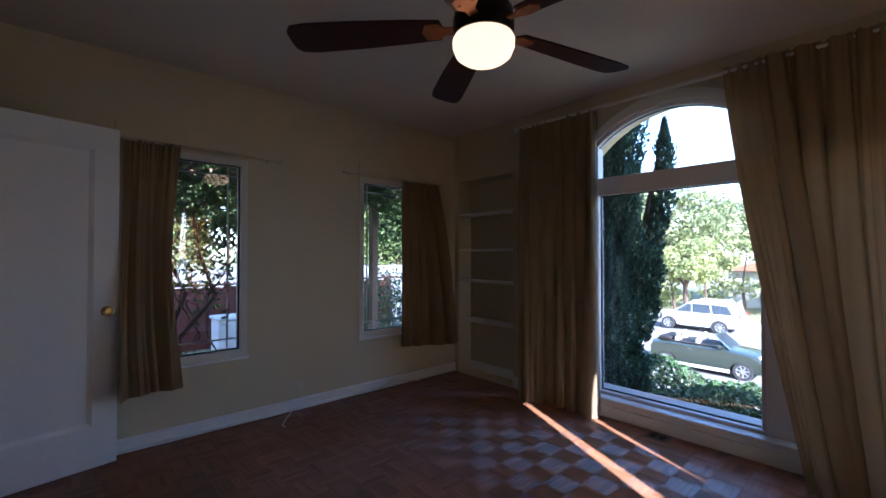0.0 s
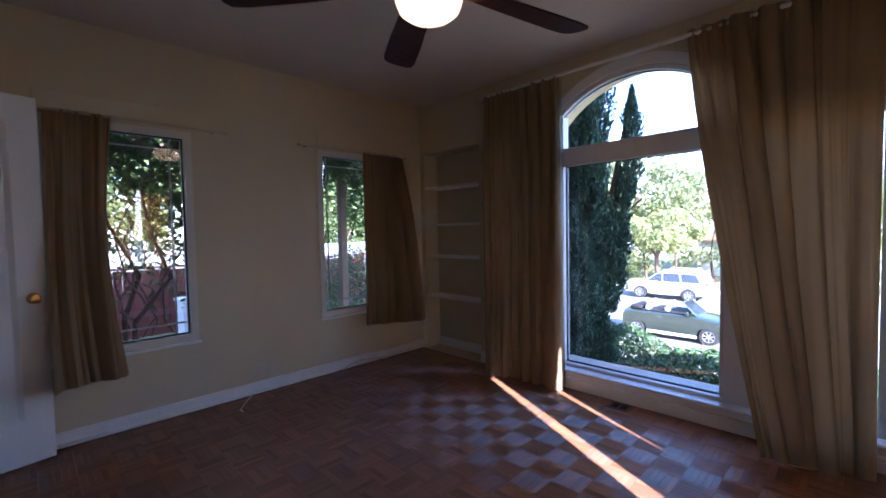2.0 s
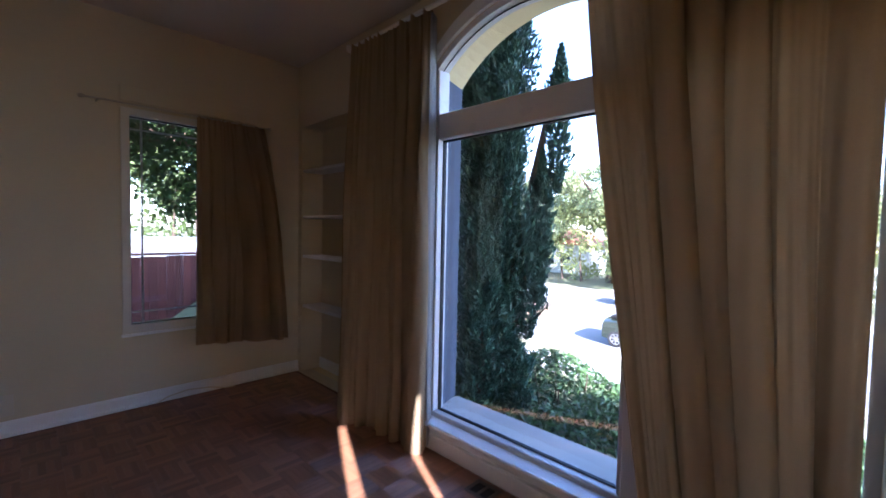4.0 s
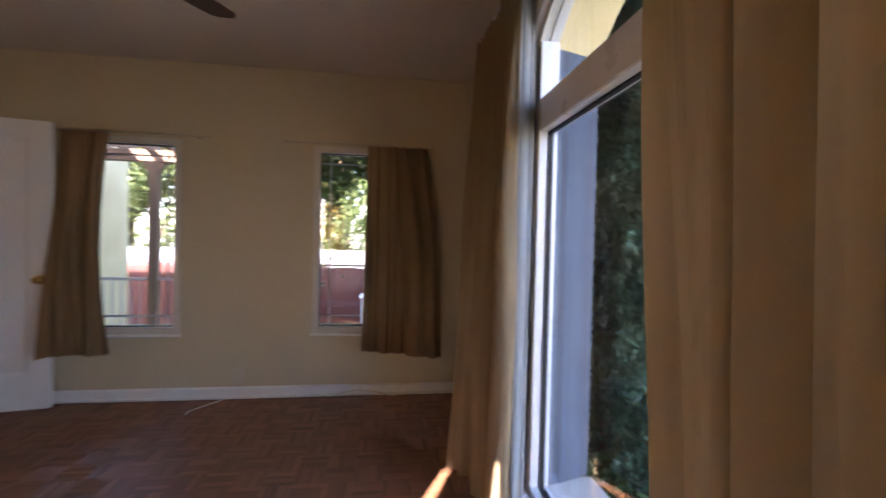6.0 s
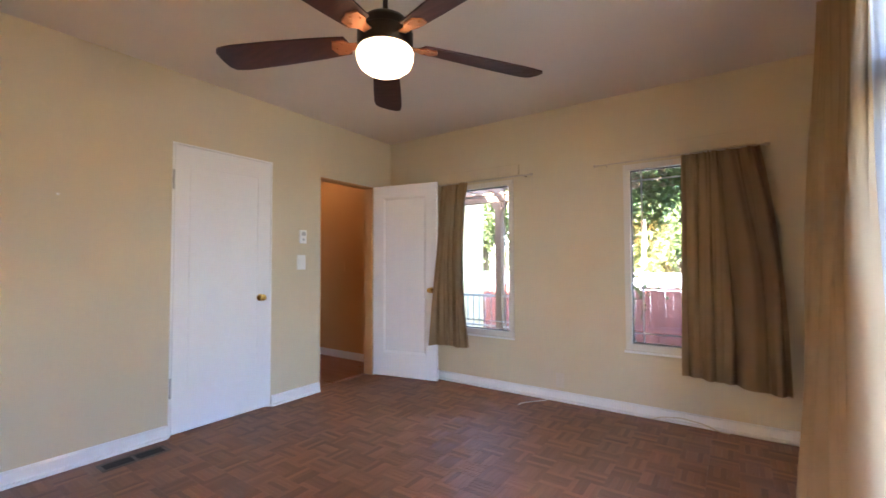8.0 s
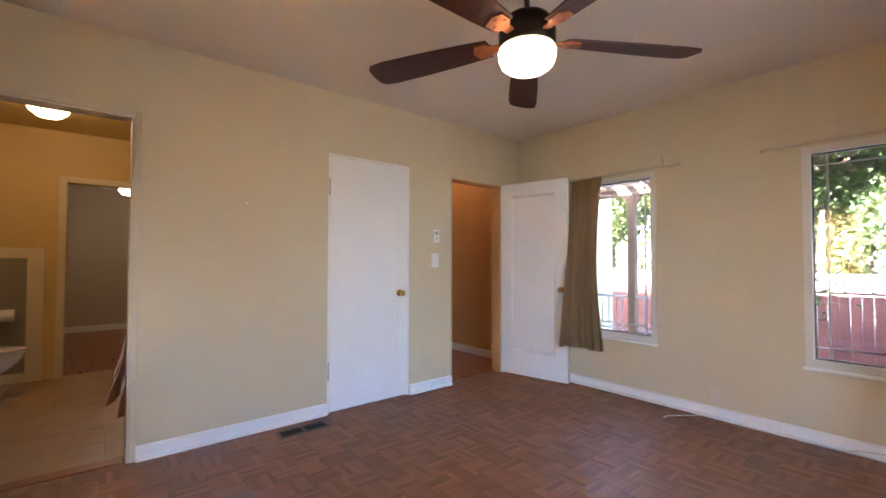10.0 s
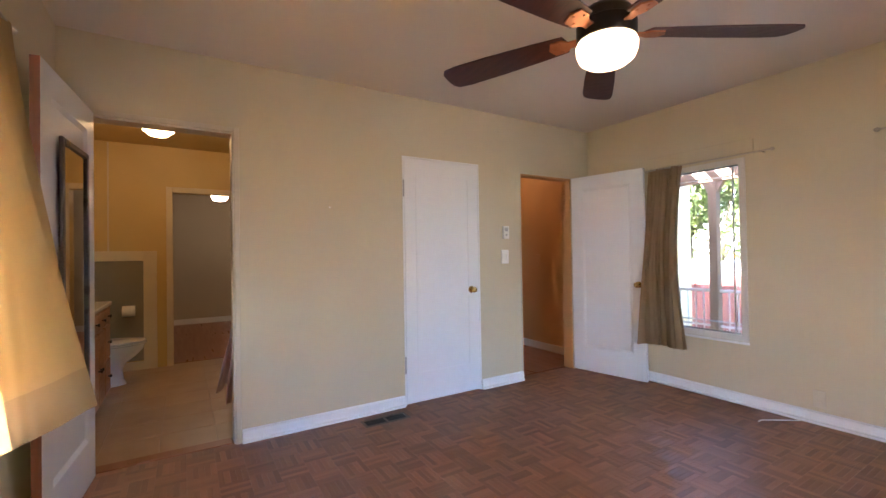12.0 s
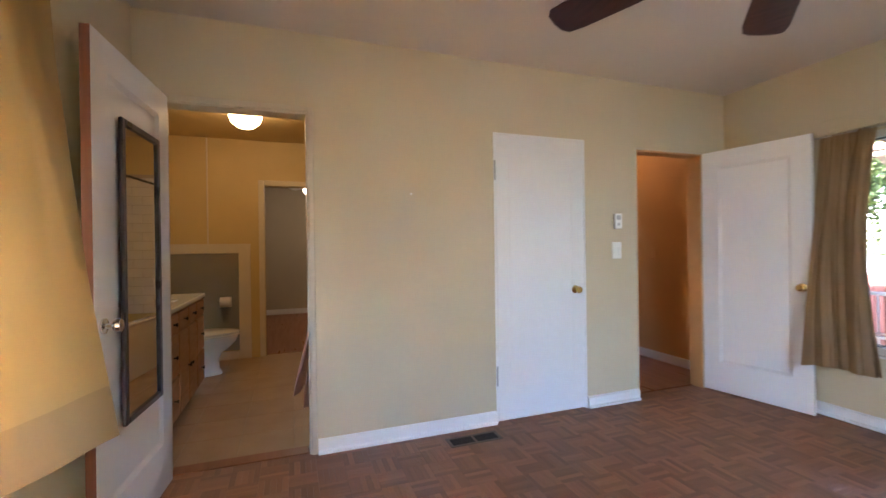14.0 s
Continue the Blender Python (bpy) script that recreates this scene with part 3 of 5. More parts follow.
closet = tagged(thing("door_2", "closed flat white closet door with a brass knob", "door", (0, -1.887, 0.012)), kind="structure")
bm = box(B(), -0.03, 0.006, -2.252, -1.511, 0.012, 2.03, 0.002)
part("leaf", bm, M_DOOR, closet)
part("sunk_panel", slab(B(), "x", 0.0062, 0.0085, -2.15, -1.62, 0.25, 1.9, [(-2.142, -1.628, 0.258, 1.892)]), M_DOOR, closet)
knob(closet, (0.006, -1.60, 0.913), (1, 0, 0))
for z in (0.33, 1.78):
    part("hinge", box(B(), 0.0, 0.012, -2.266, -2.253, z - 0.07, z + 0.07, 0.003), M_GREY, closet, "steel butt hinge")

bath_door, bmx = leaf("door_3", "white one-panel door standing open with a mirror hung on it", (0.03, -4.266), (0.79, -4.327), 0.763, 2.06)
# latch edge left as bare wood
bm = box(B(), 0.7635, 0.766, 0.001, 0.034, 0.0, 2.06)
bmesh.ops.transform(bm, matrix=bmx, verts=bm.verts)
part("latch_edge", bm, M_WOODEDGE, bath_door, "bare reddish wood door edge")
nb = bmx.to_3x3() @ Vector((0, 1, 0))
knob(bath_door, bmx @ Vector((0.70, 0.035, 0.945)), nb, M_CHROME, "chrome door knob")


def casing(name, y0, y1, zt, width=0.045, out=0.014, mat=M_TRIM, lining=None):
    """Door trim on the room side of the west wall, with the jamb lining."""
    bm = B()
    box(bm, 0.001, out, y0 - width, y0, 0, zt + width, 0.003)
    box(bm, 0.001, out, y1, y1 + width, 0, zt + width, 0.003)
    box(bm, 0.001, out, y0, y1, zt, zt + width, 0.003)
    setting(name, bm, mat, "painted door frame")
    bm = B()
    box(bm, -0.121, 0.0, y0 - 0.001, y0 + 0.012, 0, zt, 0.002)
    box(bm, -0.121, 0.0, y1 - 0.012, y1 + 0.001, 0, zt, 0.002)
    box(bm, -0.121, 0.0, y0, y1, zt - 0.012, zt + 0.001, 0.002)
    return setting("door_lining", bm, lining or mat, "painted lining of the doorway")


casing("trim", -4.275, -3.51, 2.065, 0.032, mat=M_CREAM)
casing("trim", -0.992, -0.285, 2.01, 0.012, 0.008, mat=M_CREAM, lining=M_HALL)
bm = slab(B(), "x", -0.10, 0.004, -2.268, -1.495, 0, 2.047, [(-2.254, -1.509, 0, 2.033)])
setting("trim", bm, M_TRIM, "thin white frame of the closet door")
# near-black sheet behind the door, painted as the closet's inner shade
setting("closet_shade", box(B(), -0.14, -0.122, -2.4, -1.4, 0, 2.2), M_DARK, "dark sheet in place of the shade inside the closet")

mirror = tagged(thing("door_mirror", "tall narrow mirror in a dark frame hung on the door", "mirror", bmx @ Vector((0.365, 0.04, 0.5))))
mw = (0.165, 0.565, 0.505, 1.785)


def placed(bm, m):
    bmesh.ops.transform(bm, matrix=m, verts=bm.verts)
    return bm


for ua, ub, za, zb in ((mw[0], mw[0] + 0.03, mw[2], mw[3]), (mw[1] - 0.03, mw[1], mw[2], mw[3]), (mw[0] + 0.03, mw[1] - 0.03, mw[2], mw[2] + 0.03), (mw[0] + 0.03, mw[1] - 0.03, mw[3] - 0.03, mw[3])):
    part("frame_strip", placed(box(B(), ua, ub, 0.0355, 0.053, za, zb, 0.004), bmx), M_MFRAME, mirror, "dark glossy frame strip")
part("mirror_glass", placed(box(B(), mw[0] + 0.031, mw[1] - 0.031, 0.036, 0.043, mw[2] + 0.031, mw[3] - 0.031), bmx), M_MIRROR, mirror)

# ---- curtains ----
def curtain_mesh(top, bottom, z_top, z_bot, folds, depth, seed, nu=120, nv=40, bow=1.0, mid=None, sag=0.012):
    """A hanging cloth between a top line and a bottom line, each ((x, y), (x, y)): uneven folds, tight at the header, that open and wander on the way down."""
    rnd = random.Random(seed)
    ph = [rnd.uniform(0, 6.28) for _ in range(8)]
    wid = [rnd.uniform(0.4, 1.9) for _ in range(folds)]
    edges = [0.0]
    for w in wid:
        edges.append(edges[-1] + w / sum(wid))
    am = [rnd.choice((0.2, 0.5, 0.8, 1.2)) * rnd.uniform(0.8, 1.2) for _ in range(folds + 1)]
    drift = [rnd.uniform(-1, 1) for _ in range(folds + 1)]
    us = [i / nu for i in range(nu + 1)]
    fold_at = np.interp(us, edges, range(folds + 1))
    amp = np.interp(us, edges, am)
    dri = np.interp(us, edges, drift)
    rows = []
    for j in range(nv + 1):
        v = j / nv
        k = v ** bow
        p0 = Vector(top[0]).lerp(Vector(bottom[0]), k)
        p1 = Vector(top[1]).lerp(Vector(bottom[1]), k)
        if mid is not None:
            p1 += (Vector(mid) - Vector(top[1]).lerp(Vector(bottom[1]), 0.5 ** bow)) * math.sin(math.pi * v)
        d = p1 - p0
        side = Vector((-d.y, d.x)).normalized()
        grow = 0.35 + 0.65 * min(1.0, v * 1.8)
        head = math.exp(-v * 9)
        row = []
        for i, u in enumerate(us):
            a_ = 2 * math.pi * (fold_at[i] + 0.45 * dri[i] * v + 0.06 * math.sin(6 * v + 5 * u + ph[7])) + ph[1]
            c = math.sin(a_)
            w = c * amp[i] + 0.34 * math.sin(1.7 * a_ + ph[2] + 3.5 * v) * (0.2 + 0.8 * v) + 0.45 * math.sin(0.37 * a_ + ph[3] + 1.8 * v) + 0.15 * math.sin(9 * v + 7 * u + ph[0])
            w += head * 0.6 * math.sin(3.0 * a_ + ph[4]) + 0.05 * math.sin(5.3 * a_ + ph[5] + 7 * v)
            ease = min(1.0, u * 18, (1 - u) * 18)
            slide = 0.45 * depth * grow * math.cos(a_ + 0.5) * amp[i] * ease
            p = p0 + d * u + side * depth * grow * 0.6 * w + d.normalized() * slide
            z = z_top + (z_bot - z_top) * v + sag * math.sin(4 * u + ph[6]) * v + 0.006 * head * math.sin(a_ * 2)
            row.append((p.x, p.y, z))
        rows.append(row)
    return rows


def cloth_bm(rows, j0, j1):
    bm = B()
    vs = [[bm.verts.new(p) for p in r] for r in rows[j0:j1 + 1]]
    for a_, b_ in zip(vs, vs[1:]):
        for i in range(len(a_) - 1):
            bm.faces.new((a_[i], a_[i + 1], b_[i + 1], b_[i]))
    bmesh.ops.solidify(bm, geom=bm.faces[:], thickness=0.0015)
    return bm


def curtain(label, top, bottom, z_top, z_bot, folds, depth, seed, mat, hem=0.0, nu=120, nv=40, bow=1.0, group="", mid=None, sag=0.012):
    rows = curtain_mesh(top, bottom, z_top, z_bot, folds, depth, seed, nu=nu, nv=nv, bow=bow, mid=mid, sag=sag)
    th = thing("curtain", label, "curtain", ((top[0][0] + top[1][0]) / 2, (top[0][1] + top[1][1]) / 2, z_bot), group)
    cut = nv - max(1, round(nv * hem)) if hem else nv
    part("panel", cloth_bm(rows, 0, cut), mat, th, "", True)
    if hem:
        part("hem", cloth_bm(rows, cut, nv), M_HEM, th, "darker cloth hem band", True)
    return th


c_north = curtain("long beige curtain hanging beside the arched window", ((3.585, -0.98), (3.60, -1.70)), ((3.45, -1.06), (3.59, -1.735)), 2.405, 0.006, 8, 0.085, 3, M_CURT, nu=220, nv=50, group="long curtains", sag=0.002)
rows = curtain_mesh(((3.598, -1.70), (3.668, -1.672)), ((3.592, -1.732), (3.668, -1.69)), 2.39, 0.03, 2, 0.014, 4, nu=24, nv=40)
part("lining", cloth_bm(rows, 0, 40), M_LINING, c_north, "white lining turned to the window", True)
curtain("long beige curtain drawn half across the arched window", ((3.575, -2.575), (3.575, -3.42)), ((3.39, -2.99), (3.52, -3.42)), 2.43, 0.006, 6, 0.06, 8, M_CURT, nu=220, nv=50, bow=1.25, group="long curtains", sag=0.002)
curtain("short beige curtain on a thin rod beside the open door", ((0.765, -0.085), (1.075, -0.085)), ((0.735, -0.26), (1.10, -0.115)), 1.978, 0.385, 5, 0.055, 5, M_CURTB, nu=130, nv=40, group="short curtains", mid=(1.03, -0.11))
curtain("short beige curtain on a thin rod by the corner", ((2.905, -0.085), (3.365, -0.085)), ((2.885, -0.115), (3.49, -0.235)), 1.972, 0.37, 6, 0.06, 16, M_CURTB, nu=170, nv=40, bow=0.8, group="short curtains", mid=(3.46, -0.16))
curtain("flared beige curtain with a darker hem, glowing with daylight", ((0.98, -4.33), (1.915, -4.35)), ((1.36, -4.03), (1.815, -4.325)), 2.10, 0.75, 3, 0.035, 11, M_CURTS, hem=0.09, nu=120, nv=44, bow=1.1, group="south curtains")
curtain("beige curtain with a darker hem over the window", ((1.95, -4.34), (2.34, -4.345)), ((1.965, -4.30), (2.40, -4.335)), 2.10, 0.62, 3, 0.012, 12, M_CURTS, hem=0.09, nu=60, nv=30, bow=1.0, mid=(2.283, -4.34), group="south curtains")


def rod(label, p0, p1, r, mat, axis_wall, group=""):
    p0, p1 = Vector(p0), Vector(p1)
    th = thing("curtain_rod", label, "curtain rod", (p0 + p1) / 2, group)
    part("pole", tube(B(), [p0, p1], r, 10), mat, th, "", True)
    d = (p1 - p0).normalized()
    for p, s in ((p0, -1), (p1, 1)):
        m = Matrix.Translation(p) @ (d * s).to_track_quat("Z", "Y").to_matrix().to_4x4()
        part("finial", lathe(B(), [(r, 0), (r * 1.3, 0.004), (r * 2.0, 0.012), (r * 2.2, 0.02), (r * 1.5, 0.03), (0, 0.034)], steps=14, m=m), mat, th, "", True)
        q = p - d * s * 0.06
        part("bracket", tube(B(), [q, q + Vector(axis_wall)], r * 0.7, 8), mat, th)
    return th


rod("thin metal curtain rod with small end knobs", (0.70, -0.085, 1.975), (1.72, -0.085, 1.975), 0.006, M_ROD, (0, 0.084, 0), "thin rods")
rod("thin metal curtain rod with small end knobs", (2.31, -0.085, 1.972), (3.39, -0.085, 1.972), 0.006, M_ROD, (0, 0.084, 0), "thin rods")
rod("white painted curtain rod over the arched window", (3.59, -0.945, 2.405), (3.59, -3.50, 2.405), 0.013, M_RODW, (0.099, 0, 0))
rod("thin metal curtain rod over the south window", (0.95, -4.34, 2.10), (2.45, -4.34, 2.10), 0.007, M_ROD, (0, -0.059, 0))

# ---- shelf niche ----
bm = B()
for ya, yb, za, zb in ((-0.8149, -0.812, 0.0, 2.042), (-0.063, -0.0601, 0.0, 2.042), (-0.8149, -0.0601, 2.042, 2.0449)):
    box(bm, 3.6902, 3.8795, ya, yb, za, zb)
setting("niche_lining", bm, M_WALL, "cream-yellow sides of the shelf niche")
for z in (1.697, 1.316, 0.988, 0.57):
    ob = setting("niche_shelf", box(B(), 3.70, 3.879, -0.811, -0.064, z - 0.022, z, 0.003), M_TRIM, "built-in white painted shelf")

# ---- ceiling fan ----
FC = Vector((1.857, -2.115, 0))
fan = thing("ceiling_fan", "dark bronze ceiling fan with cherry blades and lit bowl lamp", "ceiling fan", (FC.x, FC.y, H))
part("canopy", lathe(B(), [(0.0, H), (0.065, H), (0.065, H - 0.02), (0.05, H - 0.05), (0.02, H - 0.06), (0.0, H - 0.06)], FC.x, FC.y), M_BRONZE, fan, "", True)
part("downrod", lathe(B(), [(0.0, H - 0.05), (0.013, H - 0.05), (0.013, 2.37), (0.0, 2.37)], FC.x, FC.y, 12), M_BRONZE, fan, "", True)
part("motor_housing", lathe(B(), [(0.0, 2.385), (0.03, 2.385), (0.05, 2.375), (0.105, 2.35), (0.128, 2.32), (0.130, 2.29), (0.134, 2.285), (0.134, 2.225), (0.128, 2.212), (0.132, 2.207), (0.0, 2.207)], FC.x, FC.y, 32), M_BRONZE, fan, "", True)
part("lamp_bowl", lathe(B(), [(0.0, 2.205), (0.130, 2.205), (0.137, 2.19), (0.135, 2.16), (0.122, 2.127), (0.095, 2.106), (0.05, 2.095), (0.0, 2.093)], FC.x, FC.y, 32), M_LAMP, fan, "glowing frosted glass bowl", True)
BLADE0 = math.atan2(0.752, -0.659)
for k in range(5):
    rot = Matrix.Translation((FC.x, FC.y, 2.252)) @ Matrix.Rotation(BLADE0 + k * 2 * math.pi / 5, 4, "Z") @ Matrix.Rotation(radians(12), 4, "X")
    outline = [(p * 1.13, q * 1.12) for p, q in ((0.17, -0.052), (0.30, -0.064), (0.50, -0.076), (0.70, -0.082), (0.765, -0.074), (0.785, -0.05), (0.79, 0.0), (0.785, 0.05), (0.765, 0.074), (0.70, 0.082), (0.50, 0.076), (0.30, 0.064), (0.17, 0.052), (0.155, 0.0))]
    bm = prism(B(), outline, "z", -0.004, 0.004)
    blade = part("blade", placed(bm, rot), M_BLADE, fan, "dark cherry wood blade")
    bm = prism(B(), [(0.10, -0.02), (0.17, -0.022), (0.20, -0.045), (0.255, -0.045), (0.275, 0.0), (0.255, 0.045), (0.20, 0.045), (0.17, 0.022), (0.10, 0.02)], "z", -0.012, -0.0045)
    for sx, sy in ((0.215, -0.028), (0.215, 0.028), (0.25, 0.0)):
        lathe(bm, [(0.0, -0.016), (0.006, -0.015), (0.007, -0.012)], sx, sy, 8)
    part("blade_iron", placed(bm, rot), M_IRON, fan, "copper-brown blade bracket with screws")

# ---- small fixtures on the walls and floor ----
th = thing("light_switch", "white double rocker light switch plate", "light switch", (0, -1.20, 1.20))
part("plate", box(B(), 0.0005, 0.007, -1.245, -1.155, 1.135, 1.265, 0.003, 2), M_PLASTIC, th)
for y in (-1.222, -1.178):
    part("rocker", box(B(), 0.0072, 0.011, y - 0.014, y + 0.014, 1.17, 1.23, 0.002), M_PLASTIC, th)
th = thing("thermostat", "small white wall remote with a dark screen", "thermostat", (0, -1.19, 1.43))
part("case", box(B(), 0.0005, 0.02, -1.225, -1.155, 1.37, 1.49, 0.005, 2), M_PLASTIC, th)
part("screen", box(B(), 0.0202, 0.0215, -1.21, -1.17, 1.44, 1.475), M_GREY, th)
part("button", box(B(), 0.0202, 0.0225, -1.20, -1.18, 1.395, 1.415, 0.001), M_GREY, th)
th = thing("power_outlet", "cream wall power outlet near the baseboard", "outlet", (1.95, 0, 0.2))
part("plate", box(B(), 1.915, 1.985, -0.006, -0.0005, 0.115, 0.235, 0.002), M_CREAM, th)
for z in (0.15, 0.2):
    part("socket", box(B(), 1.933, 1.967, -0.009, -0.0062, z - 0.014, z + 0.014, 0.001), M_CREAM, th)
th = thing("wall_hook", "tiny white picture hook on the wall", "hook", (0, -2.87, 1.594))
part("hook", box(B(), 0.0005, 0.008, -2.877, -2.863, 1.588, 1.600, 0.002), M_PLASTIC, th)
th = thing("coaxial_cable", "short white cable end lying by the baseboard", "cable", (1.72, -0.2, 0))
part("lead", tube(B(), [(1.86, -0.03, 0.03), (1.85, -0.06, 0.006), (1.80, -0.12, 0.005), (1.74, -0.2, 0.005), (1.70, -0.26, 0.005), (1.70, -0.31, 0.005)], 0.004, 6), M_PLASTIC, th, "", True)

th = thing("extension_cable", "thin beige cord lying along the baseboard", "cable", (2.9, -0.04, 0))
part("lead", tube(B(), [(2.66, -0.05, 0.005), (2.74, -0.03, 0.03), (2.86, -0.026, 0.045), (3.0, -0.03, 0.03), (3.10, -0.05, 0.005), (3.16, -0.06, 0.005)], 0.004, 6), M_CREAM, th, "", True)


def vent(label, x0, x1, y0, y1):
    th = thing("floor_vent", label, "vent", ((x0 + x1) / 2, (y0 + y1) / 2, 0), "floor vents")
    z = 0.005
    bm = B()
    # near-black sheet on the floor, in place of the shade in the duct
    part("backing", box(B(), x0 + 0.01, x1 - 0.01, y0 + 0.01, y1 - 0.01, 0.0005, 0.0015), M_DARK, th)
    for a_, b_, c, d in ((x0, x0 + 0.018, y0, y1), (x1 - 0.018, x1, y0, y1), (x0 + 0.018, x1 - 0.018, y0, y0 + 0.02), (x0 + 0.018, x1 - 0.018, y1 - 0.02, y1), (x0 + 0.018, x1 - 0.018, (y0 + y1) / 2 - 0.008, (y0 + y1) / 2 + 0.008)):
        box(bm, a_, b_, c, d, 0.0005, z, 0.001)
    part("frame", bm, M_VENT, th)
    n = int((x1 - x0 - 0.04) / 0.013)
    for i in range(n):
        x = x0 + 0.025 + i * (x1 - x0 - 0.05) / max(1, n - 1)
        part("slat", box(B(), x - 0.002, x + 0.002, y0 + 0.02, y1 - 0.02, 0.0016, 0.0035), M_DARK, th)
    return th


vent("brown metal floor vent set along the baseboard", 0.11, 0.235, -2.695, -2.34)
vent("small dark floor vent below the arched window", 3.485, 3.60, -2.25, -2.11)

# ---- hall beyond the open door ----
setting("hall_floor", box(B(), -2.6, -0.12, -1.25, 0.12, -0.12, 0.0), M_FARFLOOR, "brown wood hall floor")
setting("hall_wall_north", box(B(), -2.6, -0.12, 0.10, 0.2, 0, H), M_HALL, "orange-brown painted hall wall")
setting("hall_wall_south", box(B(), -2.6, -0.12, -1.35, -1.25, 0, H), M_HALL, "orange-brown painted hall wall")
setting("hall_wall_west", box(B(), -2.7, -2.6, -1.35, 0.2, 0, H), M_HALL, "orange-brown painted hall wall")
setting("hall_ceiling", box(B(), -2.7, -0.12, -1.35, 0.2, H, H + 0.1), M_CEIL, "off-white hall ceiling")
setting("baseboard", box(B(), -2.6, -0.30, 0.084, 0.099, 0, 0.09, 0.003), M_TRIM, "white hall baseboard")
th = thing("light_switch", "small cream switch on the orange wall", "light switch", (-0.9, 0.1, 1.15))
part("plate", box(B(), -0.93, -0.86, 0.092, 0.0995, 1.09, 1.21, 0.003), M_HALL, th)


def dome(label, at, r, drop, mat, group=""):
    th = thing("ceiling_lamp", label, "ceiling lamp", at, group)
    x, y, z = at
    part("base_ring", lathe(B(), [(0, z), (r * 1.04, z), (r * 1.04, z - 0.015), (0, z - 0.015)], x, y, 28), M_BRASS, th, "", True)
    part("glass_dome", lathe(B(), [(0, z - 0.016), (r, z - 0.016), (r * 0.99, z - 0.4 * drop), (r * 0.85, z - 0.7 * drop), (r * 0.5, z - 0.95 * drop), (0, z - drop)], x, y, 28), mat, th, "glowing frosted glass dome", True)
    return th


# unseen lamp added to brighten the orange hall walls
dome("unseen dome lamp added on the hall ceiling to light the hall", (-1.1, -0.45, H), 0.13, 0.10, glow("hall_fill_glow", (1.0, 0.62, 0.28), 0.65))

# ---- bathroom beyond its doorway ----
BX0, BX1, BY0, BY1, BH = -2.69, -0.12, -4.95, -2.30, 2.52
setting("bath_subfloor", box(B(), BX0 - 0.1, BX1, BY0, BY1, -0.12, -0.006), M_GROUT2, "tiled bathroom floor")
setting("threshold", box(B(), -0.12, -0.02, -4.26, -3.533, -0.0115, 0.006, 0.003), M_FARFLOOR, "brown wooden door threshold")
setting("bath_wall_south", box(B(), BX0, BX1, BY0 - 0.1, BY0, 0, BH), M_BATHW, "yellow painted bathroom wall")
setting("bath_wall_north", box(B(), BX0, BX1, BY1, BY1 + 0.1, 0, BH), M_BATHW, "yellow painted bathroom wall")
bm = slab(B(), "x", BX0 - 0.1, BX0, BY0 - 0.1, BY1 + 0.1, 0, BH, [(-3.905, -3.16, 0, 1.995)])
setting("bath_wall_west", bm, M_BATHW, "yellow painted bathroom wall with an inner doorway")
setting("bath_ceiling", box(B(), BX0 - 0.1, BX1, BY0 - 0.1, BY1 + 0.1, BH, BH + 0.1), M_BATHW, "yellow painted bathroom ceiling")
bm = B()
box(bm, BX0 + 0.001, BX0 + 0.02, -4.95, -4.186, 1.212, 1.32, 0.003)
box(bm, BX0 + 0.001, BX0 + 0.02, -4.186, -4.06, 0.0, 1.32, 0.003)
box(bm, BX0 + 0.001, BX0 + 0.012, -4.503, -4.488, 1.32, 2.51, 0.002)
setting("bath_trim", bm, M_BATHT, "cream trim around the wainscot panel")
setting("bath_panel", box(B(), BX0 + 0.001, BX0 + 0.008, -4.95, -4.187, 0.10, 1.211), M_BATHP, "grey-green wainscot panel")
setting("baseboard", box(B(), BX0 + 0.001, BX0 + 0.018, -4.95, -4.187, 0.0, 0.09, 0.003), M_BATHT, "cream bathroom baseboard")
bm = B()
box(bm, BX0 + 0.001, BX0 + 0.022, -3.968, -3.905, 0, 2.058, 0.004)
box(bm, BX0 + 0.001, BX0 + 0.022, -3.16, -3.097, 0, 2.058, 0.004)
box(bm, BX0 + 0.001, BX0 + 0.022, -3.904, -3.161, 1.995, 2.058, 0.004)
setting("trim", bm, M_BATHT, "cream frame of the inner doorway")
dome("lit frosted dome lamp on the bathroom ceiling", (-1.55, -3.99, BH), 0.142, 0.165, M_BLAMP)

# toilet
TX, TF = -2.12, -4.13                     # middle of the bowl, and its front
th = thing("toilet", "white porcelain toilet beside the wooden vanity", "toilet", (TX, -4.45, 0))


def oval(w, back, front, n=32):
    """An egg-shaped outline: rounder at the front, flatter at the back."""
    mid_, half_ = (back + front) / 2, (front - back) / 2
    out = []
    for i in range(n):
        a_ = 2 * math.pi * i / n
        y_ = math.sin(a_)
        out.append((TX + w * math.cos(a_) * (1.0 - 0.12 * y_), mid_ + half_ * y_))
    return out


bm = B()
secs = [(0.0, 0.105, -4.78, TF - 0.16), (0.025, 0.105, -4.78, TF - 0.16), (0.05, 0.09, -4.77, TF - 0.18), (0.15, 0.088, -4.76, TF - 0.19), (0.21, 0.105, -4.75, TF - 0.16), (0.27, 0.15, -4.74, TF - 0.08),
        (0.33, 0.178, -4.73, TF - 0.025), (0.385, 0.186, -4.72, TF - 0.005)]
rings = [[bm.verts.new((*p, z)) for p in oval(w_, b_, f_)] for z, w_, b_, f_ in secs]
